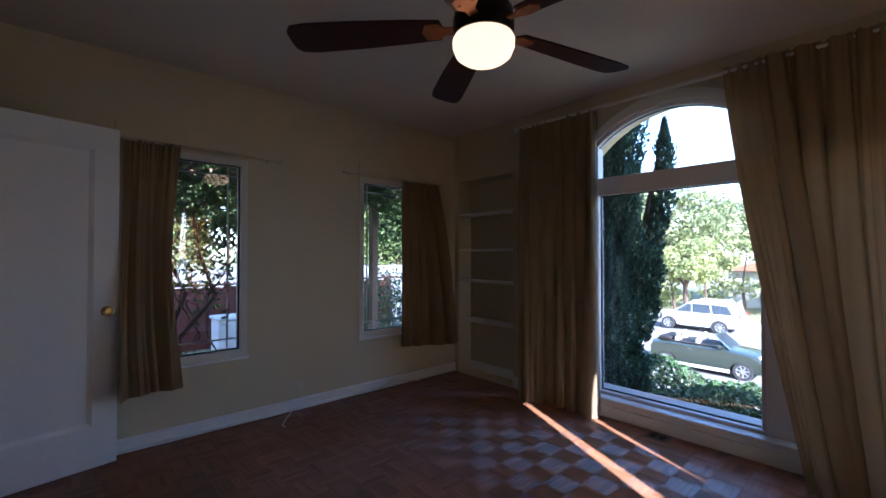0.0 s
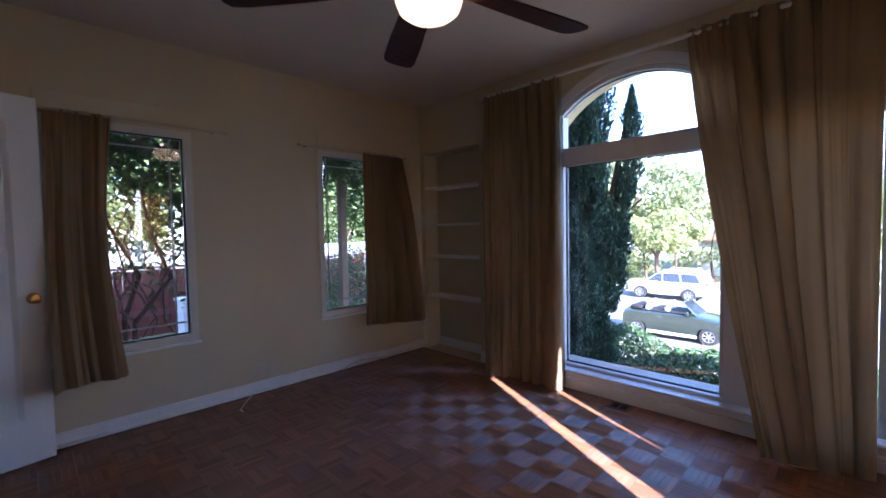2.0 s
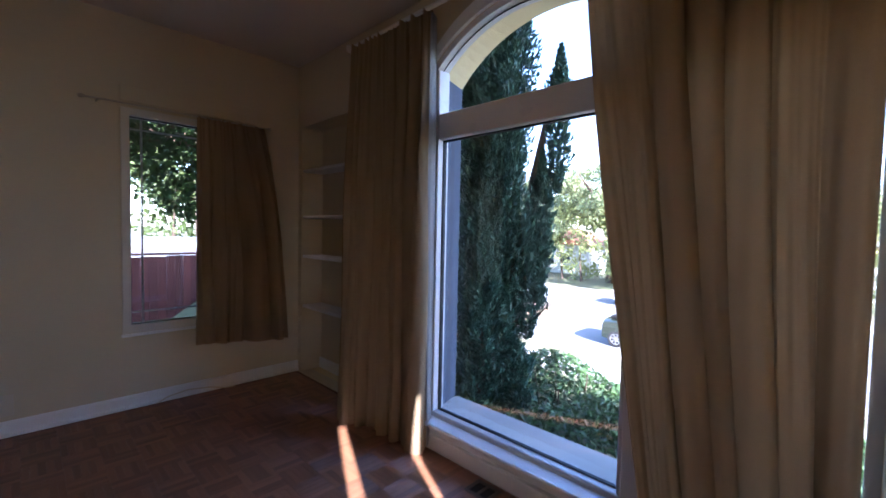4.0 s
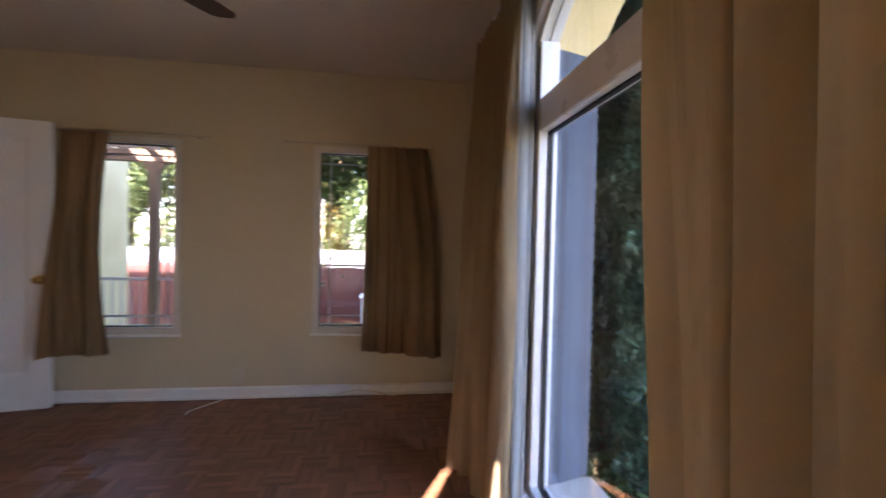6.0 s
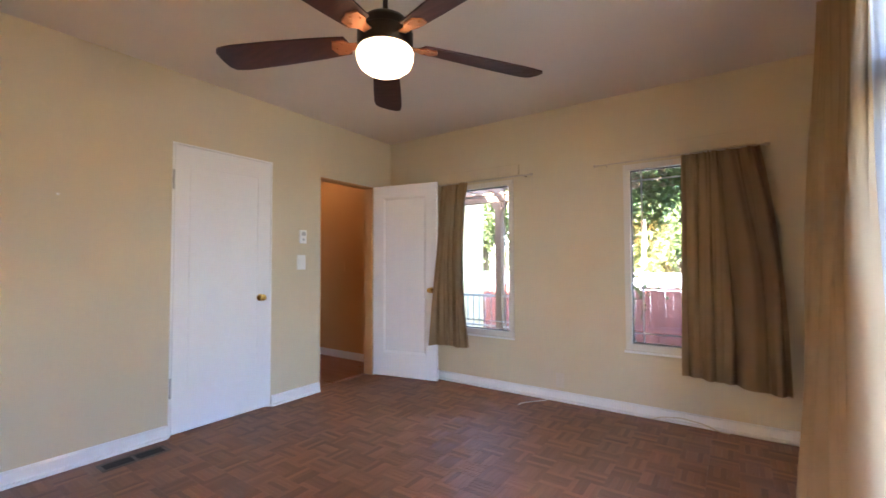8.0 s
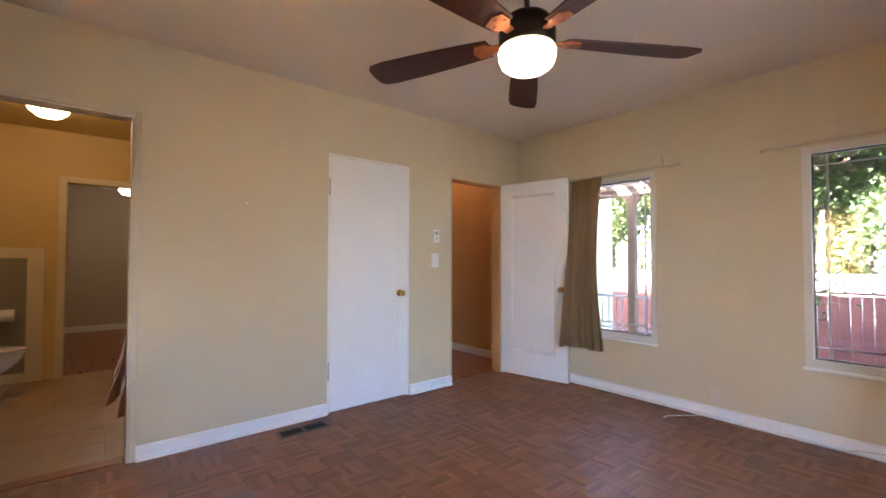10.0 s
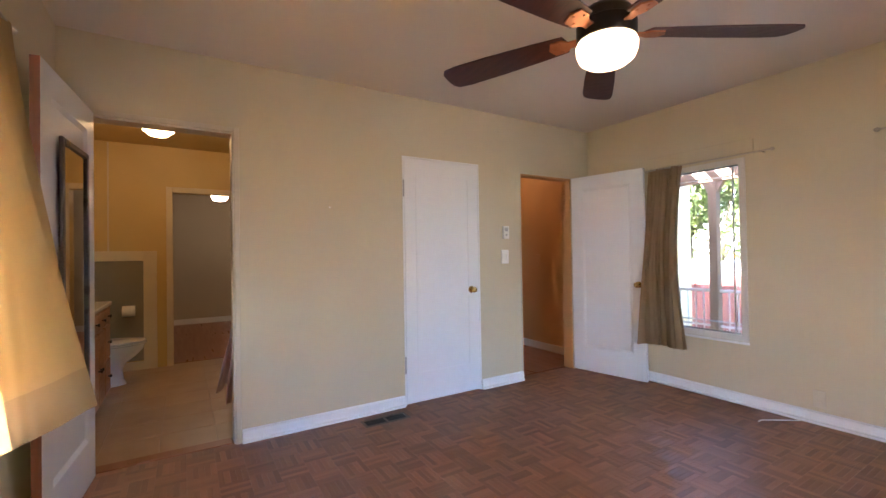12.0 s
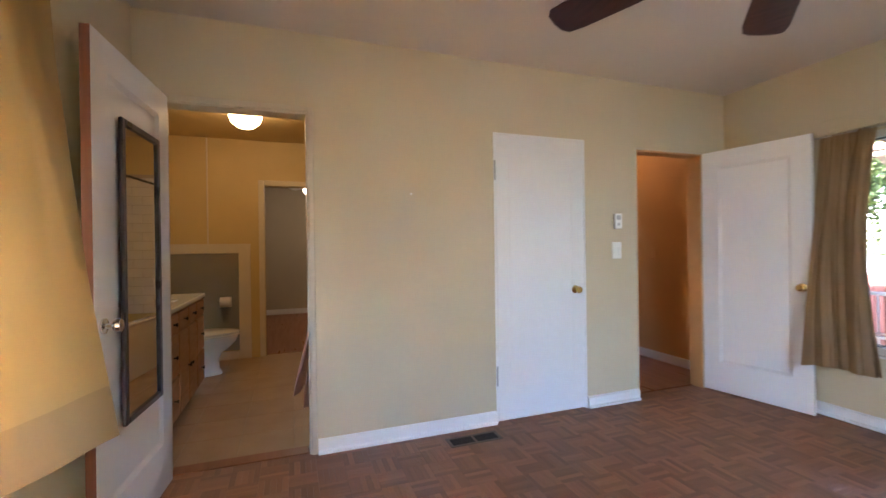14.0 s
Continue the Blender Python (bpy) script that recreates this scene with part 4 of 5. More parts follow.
for a_, b_ in zip(rings, rings[1:]):
    for i in range(32):
        bm.faces.new((a_[i], a_[(i + 1) % 32], b_[(i + 1) % 32], b_[i]))
bm.faces.new(rings[-1]), bm.faces.new(rings[0][::-1])
part("bowl", bm, M_PORC, th, "", True)
for nm, z0, z1, grow in (("seat", 0.389, 0.407, 0.008), ("lid", 0.411, 0.430, 0.004)):
    bm = B()
    layers = [[bm.verts.new((*p, z)) for p in oval(0.186 + grow - g_, -4.67, TF + grow - g_)] for z, g_ in ((z0, 0.006), (z0 + 0.004, 0.0), (z1 - 0.006, 0.0), (z1, 0.012))]
    for a_, b_ in zip(layers, layers[1:]):
        for i in range(32):
            bm.faces.new((a_[i], a_[(i + 1) % 32], b_[(i + 1) % 32], b_[i]))
    bm.faces.new(layers[-1]), bm.faces.new(layers[0][::-1])
    part(nm, bm, M_PORC, th, "", True)
part("tank", box(B(), TX - 0.22, TX + 0.22, -4.93, -4.74, 0.387, 0.72, 0.02, 3), M_PORC, th, "", True)
part("tank_lid", box(B(), TX - 0.23, TX + 0.23, -4.94, -4.73, 0.721, 0.755, 0.01, 2), M_PORC, th, "", True)

# vanity
th = thing("vanity_cabinet", "honey oak vanity cabinet with drawers and doors", "cabinet", (-1.15, -4.65, 0))
VX0, VX1, VY = -1.56, -0.36, -4.365
part("body", box(B(), VX0, VX1, -4.94, VY - 0.001, 0.09, 0.833, 0.004), M_OAK, th)
part("toe_kick", box(B(), VX0 + 0.02, VX1 - 0.02, -4.94, VY - 0.06, 0, 0.089), M_OAK, th)
for i in range(4):
    xa = VX0 + 0.02 + i * (VX1 - VX0 - 0.04) / 4
    xb = xa + (VX1 - VX0 - 0.04) / 4 - 0.012
    rows_ = ((0.69, 0.82), (0.12, 0.67)) if i in (1, 2) else ((0.69, 0.82), (0.40, 0.675), (0.12, 0.385))
    for za, zb in rows_:
        d = part("drawer_front" if zb - za < 0.3 else "door", box(B(), xa, xb, VY, VY + 0.018, za, zb, 0.005, 2), M_OAK, th)
        kx = (xa + xb) / 2 if zb - za < 0.3 else (xb - 0.03 if i == 1 else xa + 0.03)
        m = Matrix.Translation((kx, VY + 0.018, (za + zb) / 2)) @ Vector((0, 1, 0)).to_track_quat("Z", "Y").to_matrix().to_4x4()
        part("handle", lathe(B(), [(0.0, 0.0), (0.006, 0.0), (0.006, 0.012), (0.014, 0.018), (0.012, 0.026), (0, 0.028)], steps=12, m=m), M_BRONZE, d, "small dark knob", True)
th = thing("sink_counter", "cream moulded sink top on the wooden vanity", "countertop", (-1.0, -4.65, 0.834))
part("top", box(B(), VX0 - 0.02, VX1 + 0.02, -4.945, VY + 0.025, 0.834, 0.868, 0.008, 2), M_PORC, th)
part("basin_rim", lathe(B(), [(0.24, 0.869), (0.235, 0.880), (0.21, 0.880), (0.18, 0.871), (0.0, 0.8705)], -0.98, -4.66, 28), M_PORC, th, "", True)
part("backsplash", box(B(), VX0 - 0.02, VX1 + 0.02, -4.945, -4.925, 0.869, 0.96, 0.004), M_PORC, th)
th = thing("toilet_paper_roll", "white toilet paper roll on a wall holder", "toilet paper", (BX0 + 0.07, -4.30, 0.66))
m = Matrix.Translation((BX0 + 0.075, -4.37, 0.665)) @ Matrix.Rotation(radians(-90), 4, "X")
part("roll", lathe(B(), [(0.02, 0), (0.058, 0), (0.058, 0.11), (0.02, 0.11), (0.02, 0)], steps=20, m=m), M_PAPER, th, "", True)
part("holder", tube(B(), [(BX0 + 0.01, -4.39, 0.665), (BX0 + 0.075, -4.39, 0.665), (BX0 + 0.075, -4.24, 0.665), (BX0 + 0.01, -4.24, 0.665)], 0.007, 8), M_CHROME, th, "", True)

# bathtub and tiled wall, seen in the door mirror
th = thing("bathtub", "white bathtub below white wall tiles", "bathtub", (-1.9, -2.66, 0))
part("tub_front", box(B(), BX0 + 0.001, -1.1, -3.03, -2.97, 0, 0.52, 0.01, 2), M_PORC, th, "", True)
part("tub_rim", box(B(), BX0 + 0.001, -1.09, -3.05, -2.95, 0.521, 0.55, 0.012, 3), M_PORC, th, "", True)
part("tub_floor", box(B(), BX0 + 0.001, -1.1, -2.969, -2.301, 0, 0.15), M_PORC, th)
part("tub_end", box(B(), -1.1, -1.04, -2.969, -2.301, 0, 0.55, 0.01, 2), M_PORC, th, "", True)
TILEWALL = setting("tile_backing", box(B(), BX0 + 0.001, -1.1, -2.312, -2.301, 0.56, 2.1), M_GROUT2, "white wall tiles above the bathtub")
TILEEND = setting("tile_backing", box(B(), BX0 + 0.001, BX0 + 0.012, -3.03, -2.313, 0.56, 2.1), M_GROUT2, "white wall tiles at the end of the bathtub")
th = thing("shower_rod", "dark shower curtain rod over the bathtub", "shower rod", (-1.9, -3.0, 1.98))
part("rod", tube(B(), [(BX0 + 0.001, -3.0, 1.98), (-1.06, -3.0, 1.98)], 0.012, 10), M_BRONZE, th, "", True)
part("post", tube(B(), [(-1.06, -3.0, 1.98), (-1.06, -3.0, BH - 0.001)], 0.01, 8), M_BRONZE, th, "", True)

# towels on the door jamb side
th = thing("hanging_towel", "pinkish towel hanging beside the doorway", "towel", (-0.3, -3.5, 0.5))
rows = curtain_mesh(((-0.16, -3.515), (-0.36, -3.50)), ((-0.20, -3.60), (-0.42, -3.52)), 0.75, 0.30, 3, 0.02, 21, nu=30, nv=16)
part("cloth", cloth_bm(rows, 0, 16), M_TOWEL, th, "", True)
rows = curtain_mesh(((-0.20, -3.49), (-0.40, -3.48)), ((-0.24, -3.55), (-0.44, -3.48)), 0.72, 0.20, 3, 0.02, 22, nu=30, nv=16)
part("cloth", cloth_bm(rows, 0, 16), M_TOWEL, th, "", True)
part("towel_bar", tube(B(), [(-0.125, -3.50, 0.755), (-0.45, -3.49, 0.755)], 0.008, 8), M_CHROME, th, "", True)

# room beyond the bathroom
RX0 = -6.1
setting("far_room_floor", box(B(), RX0, BX0 - 0.1, -5.0, -1.6, -0.12, 0.0), M_FARFLOOR, "brown wood floor of the far room")
setting("far_room_wall_west", box(B(), RX0 - 0.1, RX0, -5.0, -1.6, 0, H), M_GREYW, "grey-beige wall of the far room")
setting("far_room_wall_north", box(B(), RX0, BX0 - 0.1, -1.6, -1.5, 0, H), M_GREYW, "grey-beige wall of the far room")
setting("far_room_wall_south", box(B(), RX0, BX0 - 0.1, -5.1, -5.0, 0, H), M_GREYW, "grey-beige wall of the far room")
setting("far_room_ceiling", box(B(), RX0 - 0.1, BX0 - 0.1, -5.1, -1.5, H, H + 0.1), M_CEIL, "off-white ceiling of the far room")
setting("baseboard", box(B(), RX0 + 0.001, RX0 + 0.016, -5.0, -1.6, 0, 0.1, 0.003), M_TRIM, "white baseboard of the far room")

fl = thing("far_ceiling_fan", "white ceiling fan with a lit lamp in the far room", "ceiling fan", (-4.7, -3.29, H))
part("downrod", lathe(B(), [(0, H), (0.05, H), (0.05, H - 0.03), (0.015, H - 0.04), (0.015, 2.36), (0, 2.36)], -4.7, -3.29, 14), M_PLASTIC, fl, "", True)
part("motor_housing", lathe(B(), [(0, 2.37), (0.12, 2.36), (0.13, 2.30), (0.10, 2.26), (0, 2.26)], -4.7, -3.29, 20), M_PLASTIC, fl, "", True)
part("lamp_bowl", lathe(B(), [(0, 2.259), (0.12, 2.259), (0.125, 2.22), (0.09, 2.17), (0, 2.15)], -4.7, -3.29, 24), M_FLAMP, fl, "glowing frosted glass bowl", True)
for k in range(4):
    m = Matrix.Translation((-4.7, -3.29, 2.31)) @ Matrix.Rotation(radians(30 + 90 * k), 4, "Z") @ Matrix.Rotation(radians(12), 4, "X")
    part("blade", placed(prism(B(), [(0.14, -0.04), (0.6, -0.065), (0.62, 0.0), (0.6, 0.065), (0.14, 0.04)], "z", -0.004, 0.004), m), M_PLASTIC, fl)

# ---- outside: ground, street, hedge ----
def ground_z(x):
    """Height of the ground by the distance from the house front."""
    if x < 5.2:
        return -0.25
    if x < 11:
        t_ = (x - 5.2) / 5.8
        return -0.25 - 2.75 * (t_ * t_ * (3 - 2 * t_))
    return -3.0


xs = [-60, -8] + [4.05 + 0.5 * i for i in range(17)] + [14, 40, 80, 600]
ys_ = [-600, -80, -40, -20, -10, -5, 0.2, 5, 10, 20, 40, 80, 600]
bm = B()
gv = [[bm.verts.new((x, y, ground_z(x) - (0.0 if x < 300 else 4.0))) for y in ys_] for x in xs]
for i in range(len(xs) - 1):
    for j in range(len(ys_) - 1):
        bm.faces.new((gv[i][j], gv[i + 1][j], gv[i + 1][j + 1], gv[i][j + 1]))
bmesh.ops.translate(bm, vec=(0, 0, -0.35), verts=[v for v in bm.verts if v.co.x < 4.3])
setting("ground", bm, M_GROUND, "dry grassy ground sloping down to the street")
setting("road", box(B(), 16.2, 29.5, -300, 300, -3.2, -2.985), M_ASPHALT, "grey asphalt street in bright sun")
for xa, xb in ((15.95, 16.2), (29.5, 29.75)):
    setting("kerb", box(B(), xa, xb, -300, 300, -3.2, -2.86, 0.02), M_CONCRETE, "pale concrete kerb")
for xa, xb in ((13.4, 15.0), (30.6, 32.2)):
    setting("pavement", box(B(), xa, xb, -300, 300, -3.2, -2.93), M_CONCRETE, "pale concrete pavement")


def leaves(name, centres, normals, size, mat, parent, seed, aspect=0.55, fold=0.25, kind="stuff", spread=1.0, lean=None):
    """Many small folded leaves: one kite of two triangles at each centre."""
    rng = np.random.default_rng(seed)
    n = len(centres)
    c = np.asarray(centres, float)
    up = np.asarray(normals, float) + spread * rng.normal(size=(n, 3))
    up /= np.linalg.norm(up, axis=1)[:, None] + 1e-9
    r = rng.normal(size=(n, 3))
    t1 = np.cross(up, r)
    if lean is not None:
        t1 = np.asarray(lean, float) + 0.45 * rng.normal(size=(n, 3))
        up = np.cross(t1, r)
        up /= np.linalg.norm(up, axis=1)[:, None] + 1e-9
    t1 /= np.linalg.norm(t1, axis=1)[:, None] + 1e-9
    t2 = np.cross(up, t1)
    s = size * rng.uniform(0.6, 1.3, size=(n, 1))
    v = np.empty((n, 4, 3))
    v[:, 0], v[:, 2] = c - t1 * s * 0.5, c + t1 * s * 0.5
    v[:, 1] = c + t2 * s * aspect * 0.5 + up * s * fold * 0.4
    v[:, 3] = c - t2 * s * aspect * 0.5 + up * s * fold * 0.4
    off = np.array(ORIGIN.get(parent.name, Vector())) if parent is not None else np.zeros(3)
    me = bpy.data.meshes.new(name)
    idx = np.arange(n)[:, None] * 4
    f = np.concatenate((idx + [0, 1, 2], idx + [0, 2, 3]), 0)
    me.from_pydata((v.reshape(-1, 3) - off).tolist(), [], f.tolist())
    ob = mesh_ob(name, me, mat, parent)
    if kind:
        ob["kind"] = kind
    return ob


def blob_points(rng, centre, radii, n, shell=0.55):
    """Points in the outer part of an uneven ellipsoid, with outward directions."""
    d = rng.normal(size=(n, 3))
    d /= np.linalg.norm(d, axis=1)[:, None]
    r = (shell + (1 - shell) * rng.random((n, 1))) ** 0.6
    return np.asarray(centre) + d * r * np.asarray(radii), d


def tree(label, at, height, trunk_r, crown_r, n_clump, n_leaf, size, mat, seed, group="street trees"):
    rng = np.random.default_rng(seed)
    th = thing("tree", label, "tree", at, group)
    x, y, z = at
    bm = B()
    fork = height * 0.35
    tube(bm, [(x, y, z - 0.2), (x + 0.05, y, z + fork * 0.5), (x, y + 0.05, z + fork)], [trunk_r * 1.25, trunk_r, trunk_r * 0.8], 10)
    limbs = []
    for k in range(7):
        a_ = 2 * math.pi * k / 7 + rng.uniform(-0.3, 0.3)
        e_ = Vector((x + math.cos(a_) * crown_r * rng.uniform(0.4, 0.75), y + math.sin(a_) * crown_r * rng.uniform(0.4, 0.75), z + height * rng.uniform(0.55, 0.85)))
        mid = Vector((x, y, z + fork)).lerp(e_, 0.5) + Vector((0, 0, 0.06 * height))
        tube(bm, [(x, y, z + fork * 0.95), mid, e_], [trunk_r * 0.6, trunk_r * 0.4, trunk_r * 0.15], 7)
        limbs.append(e_)
    part("trunk", bm, M_BARK, th, "", True)
    cs, ns = [], []
    for k in range(n_clump):
        a_, q = rng.uniform(0, 2 * math.pi), math.sqrt(rng.random()) * crown_r
        h_ = z + height * (0.42 + 0.55 * rng.random() * (1 - 0.45 * (q / crown_r) ** 2))
        c_, d_ = blob_points(rng, (x + q * math.cos(a_), y + q * math.sin(a_), h_), np.array((0.24, 0.24, 0.17)) * crown_r * rng.uniform(0.6, 1.2), n_leaf // n_clump, 0.2)
        cs.append(c_), ns.append(d_)
    leaves("crown", np.concatenate(cs), np.concatenate(ns), size, mat, th, seed + 1)
    return th


def cypress(label, at, spires, seed, n=9000, size=0.085):
    """Upright conifer: feathery sprays on several pointed spires (dx, dy, z0, height, radius)."""
    rng = np.random.default_rng(seed)
    th = thing("cypress_tree", label, "tree", at, "cypresses")
    x, y, z = at
    bm = B()
    cs, ns = [], []
    for dx, dy, z0, h_, r_ in spires:
        tube(bm, [(x, y, z), (x + dx * 0.7, y + dy * 0.7, z0 + 0.15 * h_), (x + dx, y + dy, z0 + h_ * 0.95)], [0.06, 0.035, 0.006], 7)
        k = int(n * h_ * r_)
        v = rng.random(k) ** 0.8
        prof = np.minimum(1.0, (1 - v) * 3.0) * np.minimum(1.0, 0.35 + v * 3) * r_
        a_ = rng.uniform(0, 2 * math.pi, k)
        lump = 1 + 0.25 * np.sin(a_ * 3 + v * 19) + 0.2 * np.sin(a_ * 5 - v * 33)
        q = prof * lump * (0.55 + 0.45 * rng.random(k))
        c_ = np.stack((x + dx + q * np.cos(a_), y + dy + q * np.sin(a_), z0 + v * h_ + q * 0.5), 1)
        d_ = np.stack((np.cos(a_), np.sin(a_), np.zeros(k)), 1)
        cs.append(c_), ns.append(d_)
    part("trunk", bm, M_BARK, th, "", True)
    ns = np.concatenate(ns)
    leaves("crown", np.concatenate(cs), ns, size, M_CYP, th, seed + 1, aspect=0.34, fold=0.2, lean=ns * 0.55 + (0, 0, 0.85))
    return th


cypress("tall dark cypress with several spires close outside the window", (4.55, -1.33, -0.5),
        [(0, 0, -0.4, 5.4, 0.20), (0.05, -0.13, -0.3, 4.7, 0.175), (-0.13, -0.10, -0.4, 1.75, 0.13), (0.31, -0.42, 1.5, 1.1, 0.085), (0.23, -0.34, 0.7, 1.13, 0.09), (0.2, -0.27, 0.4, 0.95, 0.12), (0.25, 0.35, -0.3, 4.6, 0.27), (0.05, -0.12, 0.0, 1.1, 0.13), (0.1, -0.2, -0.3, 0.75, 0.15)], 31, 30000, 0.055)
cypress("dark cypress with a pointed top beside the first", (4.62, -0.55, -0.6), [(0, 0, -0.5, 4.8, 0.36), (0.35, 0.4, -0.4, 4.0, 0.34)], 35, 16000, 0.065)
cypress("dark cypress with a pointed top at the corner of the house", (4.7, 0.35, -0.6), [(0, 0, -0.5, 4.4, 0.36), (0.4, 0.3, -0.4, 3.6, 0.34)], 37, 9000)

# hedge of glossy leaves under the window
rng = np.random.default_rng(5)
th = thing("hedge", "low hedge of glossy dark green leaves under the window", "hedge", (4.8, -2.6, -0.3))
for i in range(24):
    hx, hy = rng.uniform(4.3, 5.6), rng.uniform(-5.0, -1.0)
    part("stem", tube(B(), [(hx, hy, -0.6), (hx + rng.uniform(-0.1, 0.1), hy + rng.uniform(-0.1, 0.1), 0.05)], [0.008, 0.004], 5), M_BARK, th)
n = 18000
hx, hy = rng.uniform(4.15, 5.95, n), rng.uniform(-5.2, -0.9, n)
hz = 0.06 + 0.08 * np.sin(hx * 3.1 + hy * 2.3) + 0.06 * np.sin(hy * 7 + hx) - 0.34 * np.clip((hx - 5.2) / 0.75, 0, 1) ** 2 - 0.35 * rng.random(n) ** 1.5
leaves("foliage", np.stack((hx, hy, hz), 1), np.tile((0, 0, 1.0), (n, 1)), 0.065, M_IVY, th, 6, aspect=0.5, spread=0.8)

# ---- street trees and houses ----
rng = np.random.default_rng(77)
scr = thing("garden_hedge", "tall sunlit leafy screen behind the fence", "hedge", (2, 9, -1.0))
bm = B()
for i in range(30):
    hx, hy = -11 + i * 0.85 + rng.uniform(-0.3, 0.3), 9 + rng.uniform(-0.5, 0.5)
    tube(bm, [(hx, hy, -1.0), (hx + rng.uniform(-0.3, 0.3), hy, 0.8), (hx + rng.uniform(-0.6, 0.6), hy, 2.6)], [0.06, 0.04, 0.012], 6)
part("stems", bm, M_BARK, scr)
cs, ns = [], []
for i in range(300):
    c_, d_ = blob_points(rng, (rng.uniform(-9, 13), rng.uniform(8.2, 10.0), rng.uniform(-0.4, 4.6)), np.array((0.8, 0.6, 0.6)) * rng.uniform(0.6, 1.3), 210, 0.2)
    cs.append(c_), ns.append(d_)
leaves("foliage", np.concatenate(cs), np.concatenate(ns), 0.17, M_GLEAF, scr, 78)
tree("large tree with pale sunlit foliage across the street", (38, 12, -3), 11, 0.35, 6.0, 60, 11000, 0.36, M_OAKLEAF, 41)
tree("round pale green street tree in full sun", (33.5, 7.5, -3), 6.0, 0.16, 2.9, 40, 9000, 0.26, M_YLEAF, 43)
tree("large tree with dark branches and sunlit leaves", (46, 2, -3), 12, 0.4, 7.0, 60, 10000, 0.4, M_OAKLEAF, 45)
tree("large tree with sunlit leaves behind the houses", (47, 24, -3), 12, 0.4, 7.5, 60, 10000, 0.42, M_OAKLEAF, 47)
tree("tall tree with sunlit leaves beyond the drive", (44, -9, -3), 10, 0.35, 6.0, 50, 8000, 0.4, M_OAKLEAF, 49)
tree("tree with sunlit leaves beyond the fence", (1.5, 13, -1), 8, 0.25, 4.2, 60, 14000, 0.24, M_GLEAF, 51, "garden trees")
tree("tree with sunlit leaves beyond the fence", (8.5, 12, -1.2), 7, 0.25, 3.8, 60, 14000, 0.24, M_GLEAF, 53, "garden trees")
tree("tree with sunlit leaves beyond the fence", (-5.5, 12, -1), 8, 0.25, 4.2, 60, 12000, 0.24, M_GLEAF, 55, "garden trees")
tree("tree with sunlit leaves along the garden", (16, 15, -2.5), 9, 0.25, 4.2, 60, 12000, 0.28, M_OAKLEAF, 57, "garden trees")


def house(label, x0, x1, y0, y1, z0, h_, ridge, win):
    th = thing("house", label, "house", ((x0 + x1) / 2, (y0 + y1) / 2, z0))
    part("wall", box(B(), x0, x1, y0, y1, z0, z0 + h_), M_HOUSEW, th)
    bm = prism(B(), [(y0 - 0.5, z0 + h_), (y1 + 0.5, z0 + h_), ((y0 + y1) / 2, z0 + h_ + ridge)], "x", x0 - 0.5, x1 + 0.5)
    part("roof", bm, M_ROOF, th)
    for y in win:
        w_ = part("window", box(B(), x0 - 0.06, x0 - 0.002, y - 0.6, y + 0.6, z0 + 1.0, z0 + 2.3, 0.01), M_VINYL, th)
        part("pane", box(B(), x0 - 0.075, x0 - 0.061, y - 0.5, y + 0.5, z0 + 1.1, z0 + 2.2), M_CARGLASS, w_)
    part("garage_door", box(B(), x0 - 0.05, x0 - 0.002, y1 - 3.2, y1 - 0.6, z0, z0 + 2.2, 0.01), M_HOUSEW, th)
    return th


house("pale low house across the street", 42, 51, 16, 28, -3, 3.0, 1.8, (18.5, 21.5))
house("pale low house across the street", 42, 51, -6, 7, -3, 3.0, 1.8, (-3, 0.5))


rng = np.random.default_rng(91)
scr = thing("street_hedge", "tall pale sunlit hedge along the far pavement", "hedge", (37, 9, -3.0), "street hedges")
for i in range(16):
    hx, hy = 37 + rng.uniform(-0.5, 0.5), -9 + i * 2.3
    part("stem", tube(B(), [(hx, hy, -3.0), (hx + rng.uniform(-0.3, 0.3), hy + 0.2, -1.0), (hx, hy + rng.uniform(-0.8, 0.8), 1.5)], [0.12, 0.08, 0.03], 6), M_BARK, scr)
cs, ns = [], []
for i in range(110):
    c_, d_ = blob_points(rng, (rng.uniform(35.8, 38.5), rng.uniform(-10, 28), rng.uniform(-2.4, 3.2)), np.array((1.3, 1.6, 1.1)) * rng.uniform(0.6, 1.3), 130, 0.15)
    cs.append(c_), ns.append(d_)
leaves("foliage", np.concatenate(cs), np.concatenate(ns), 0.36, M_YLEAF, scr, 92)


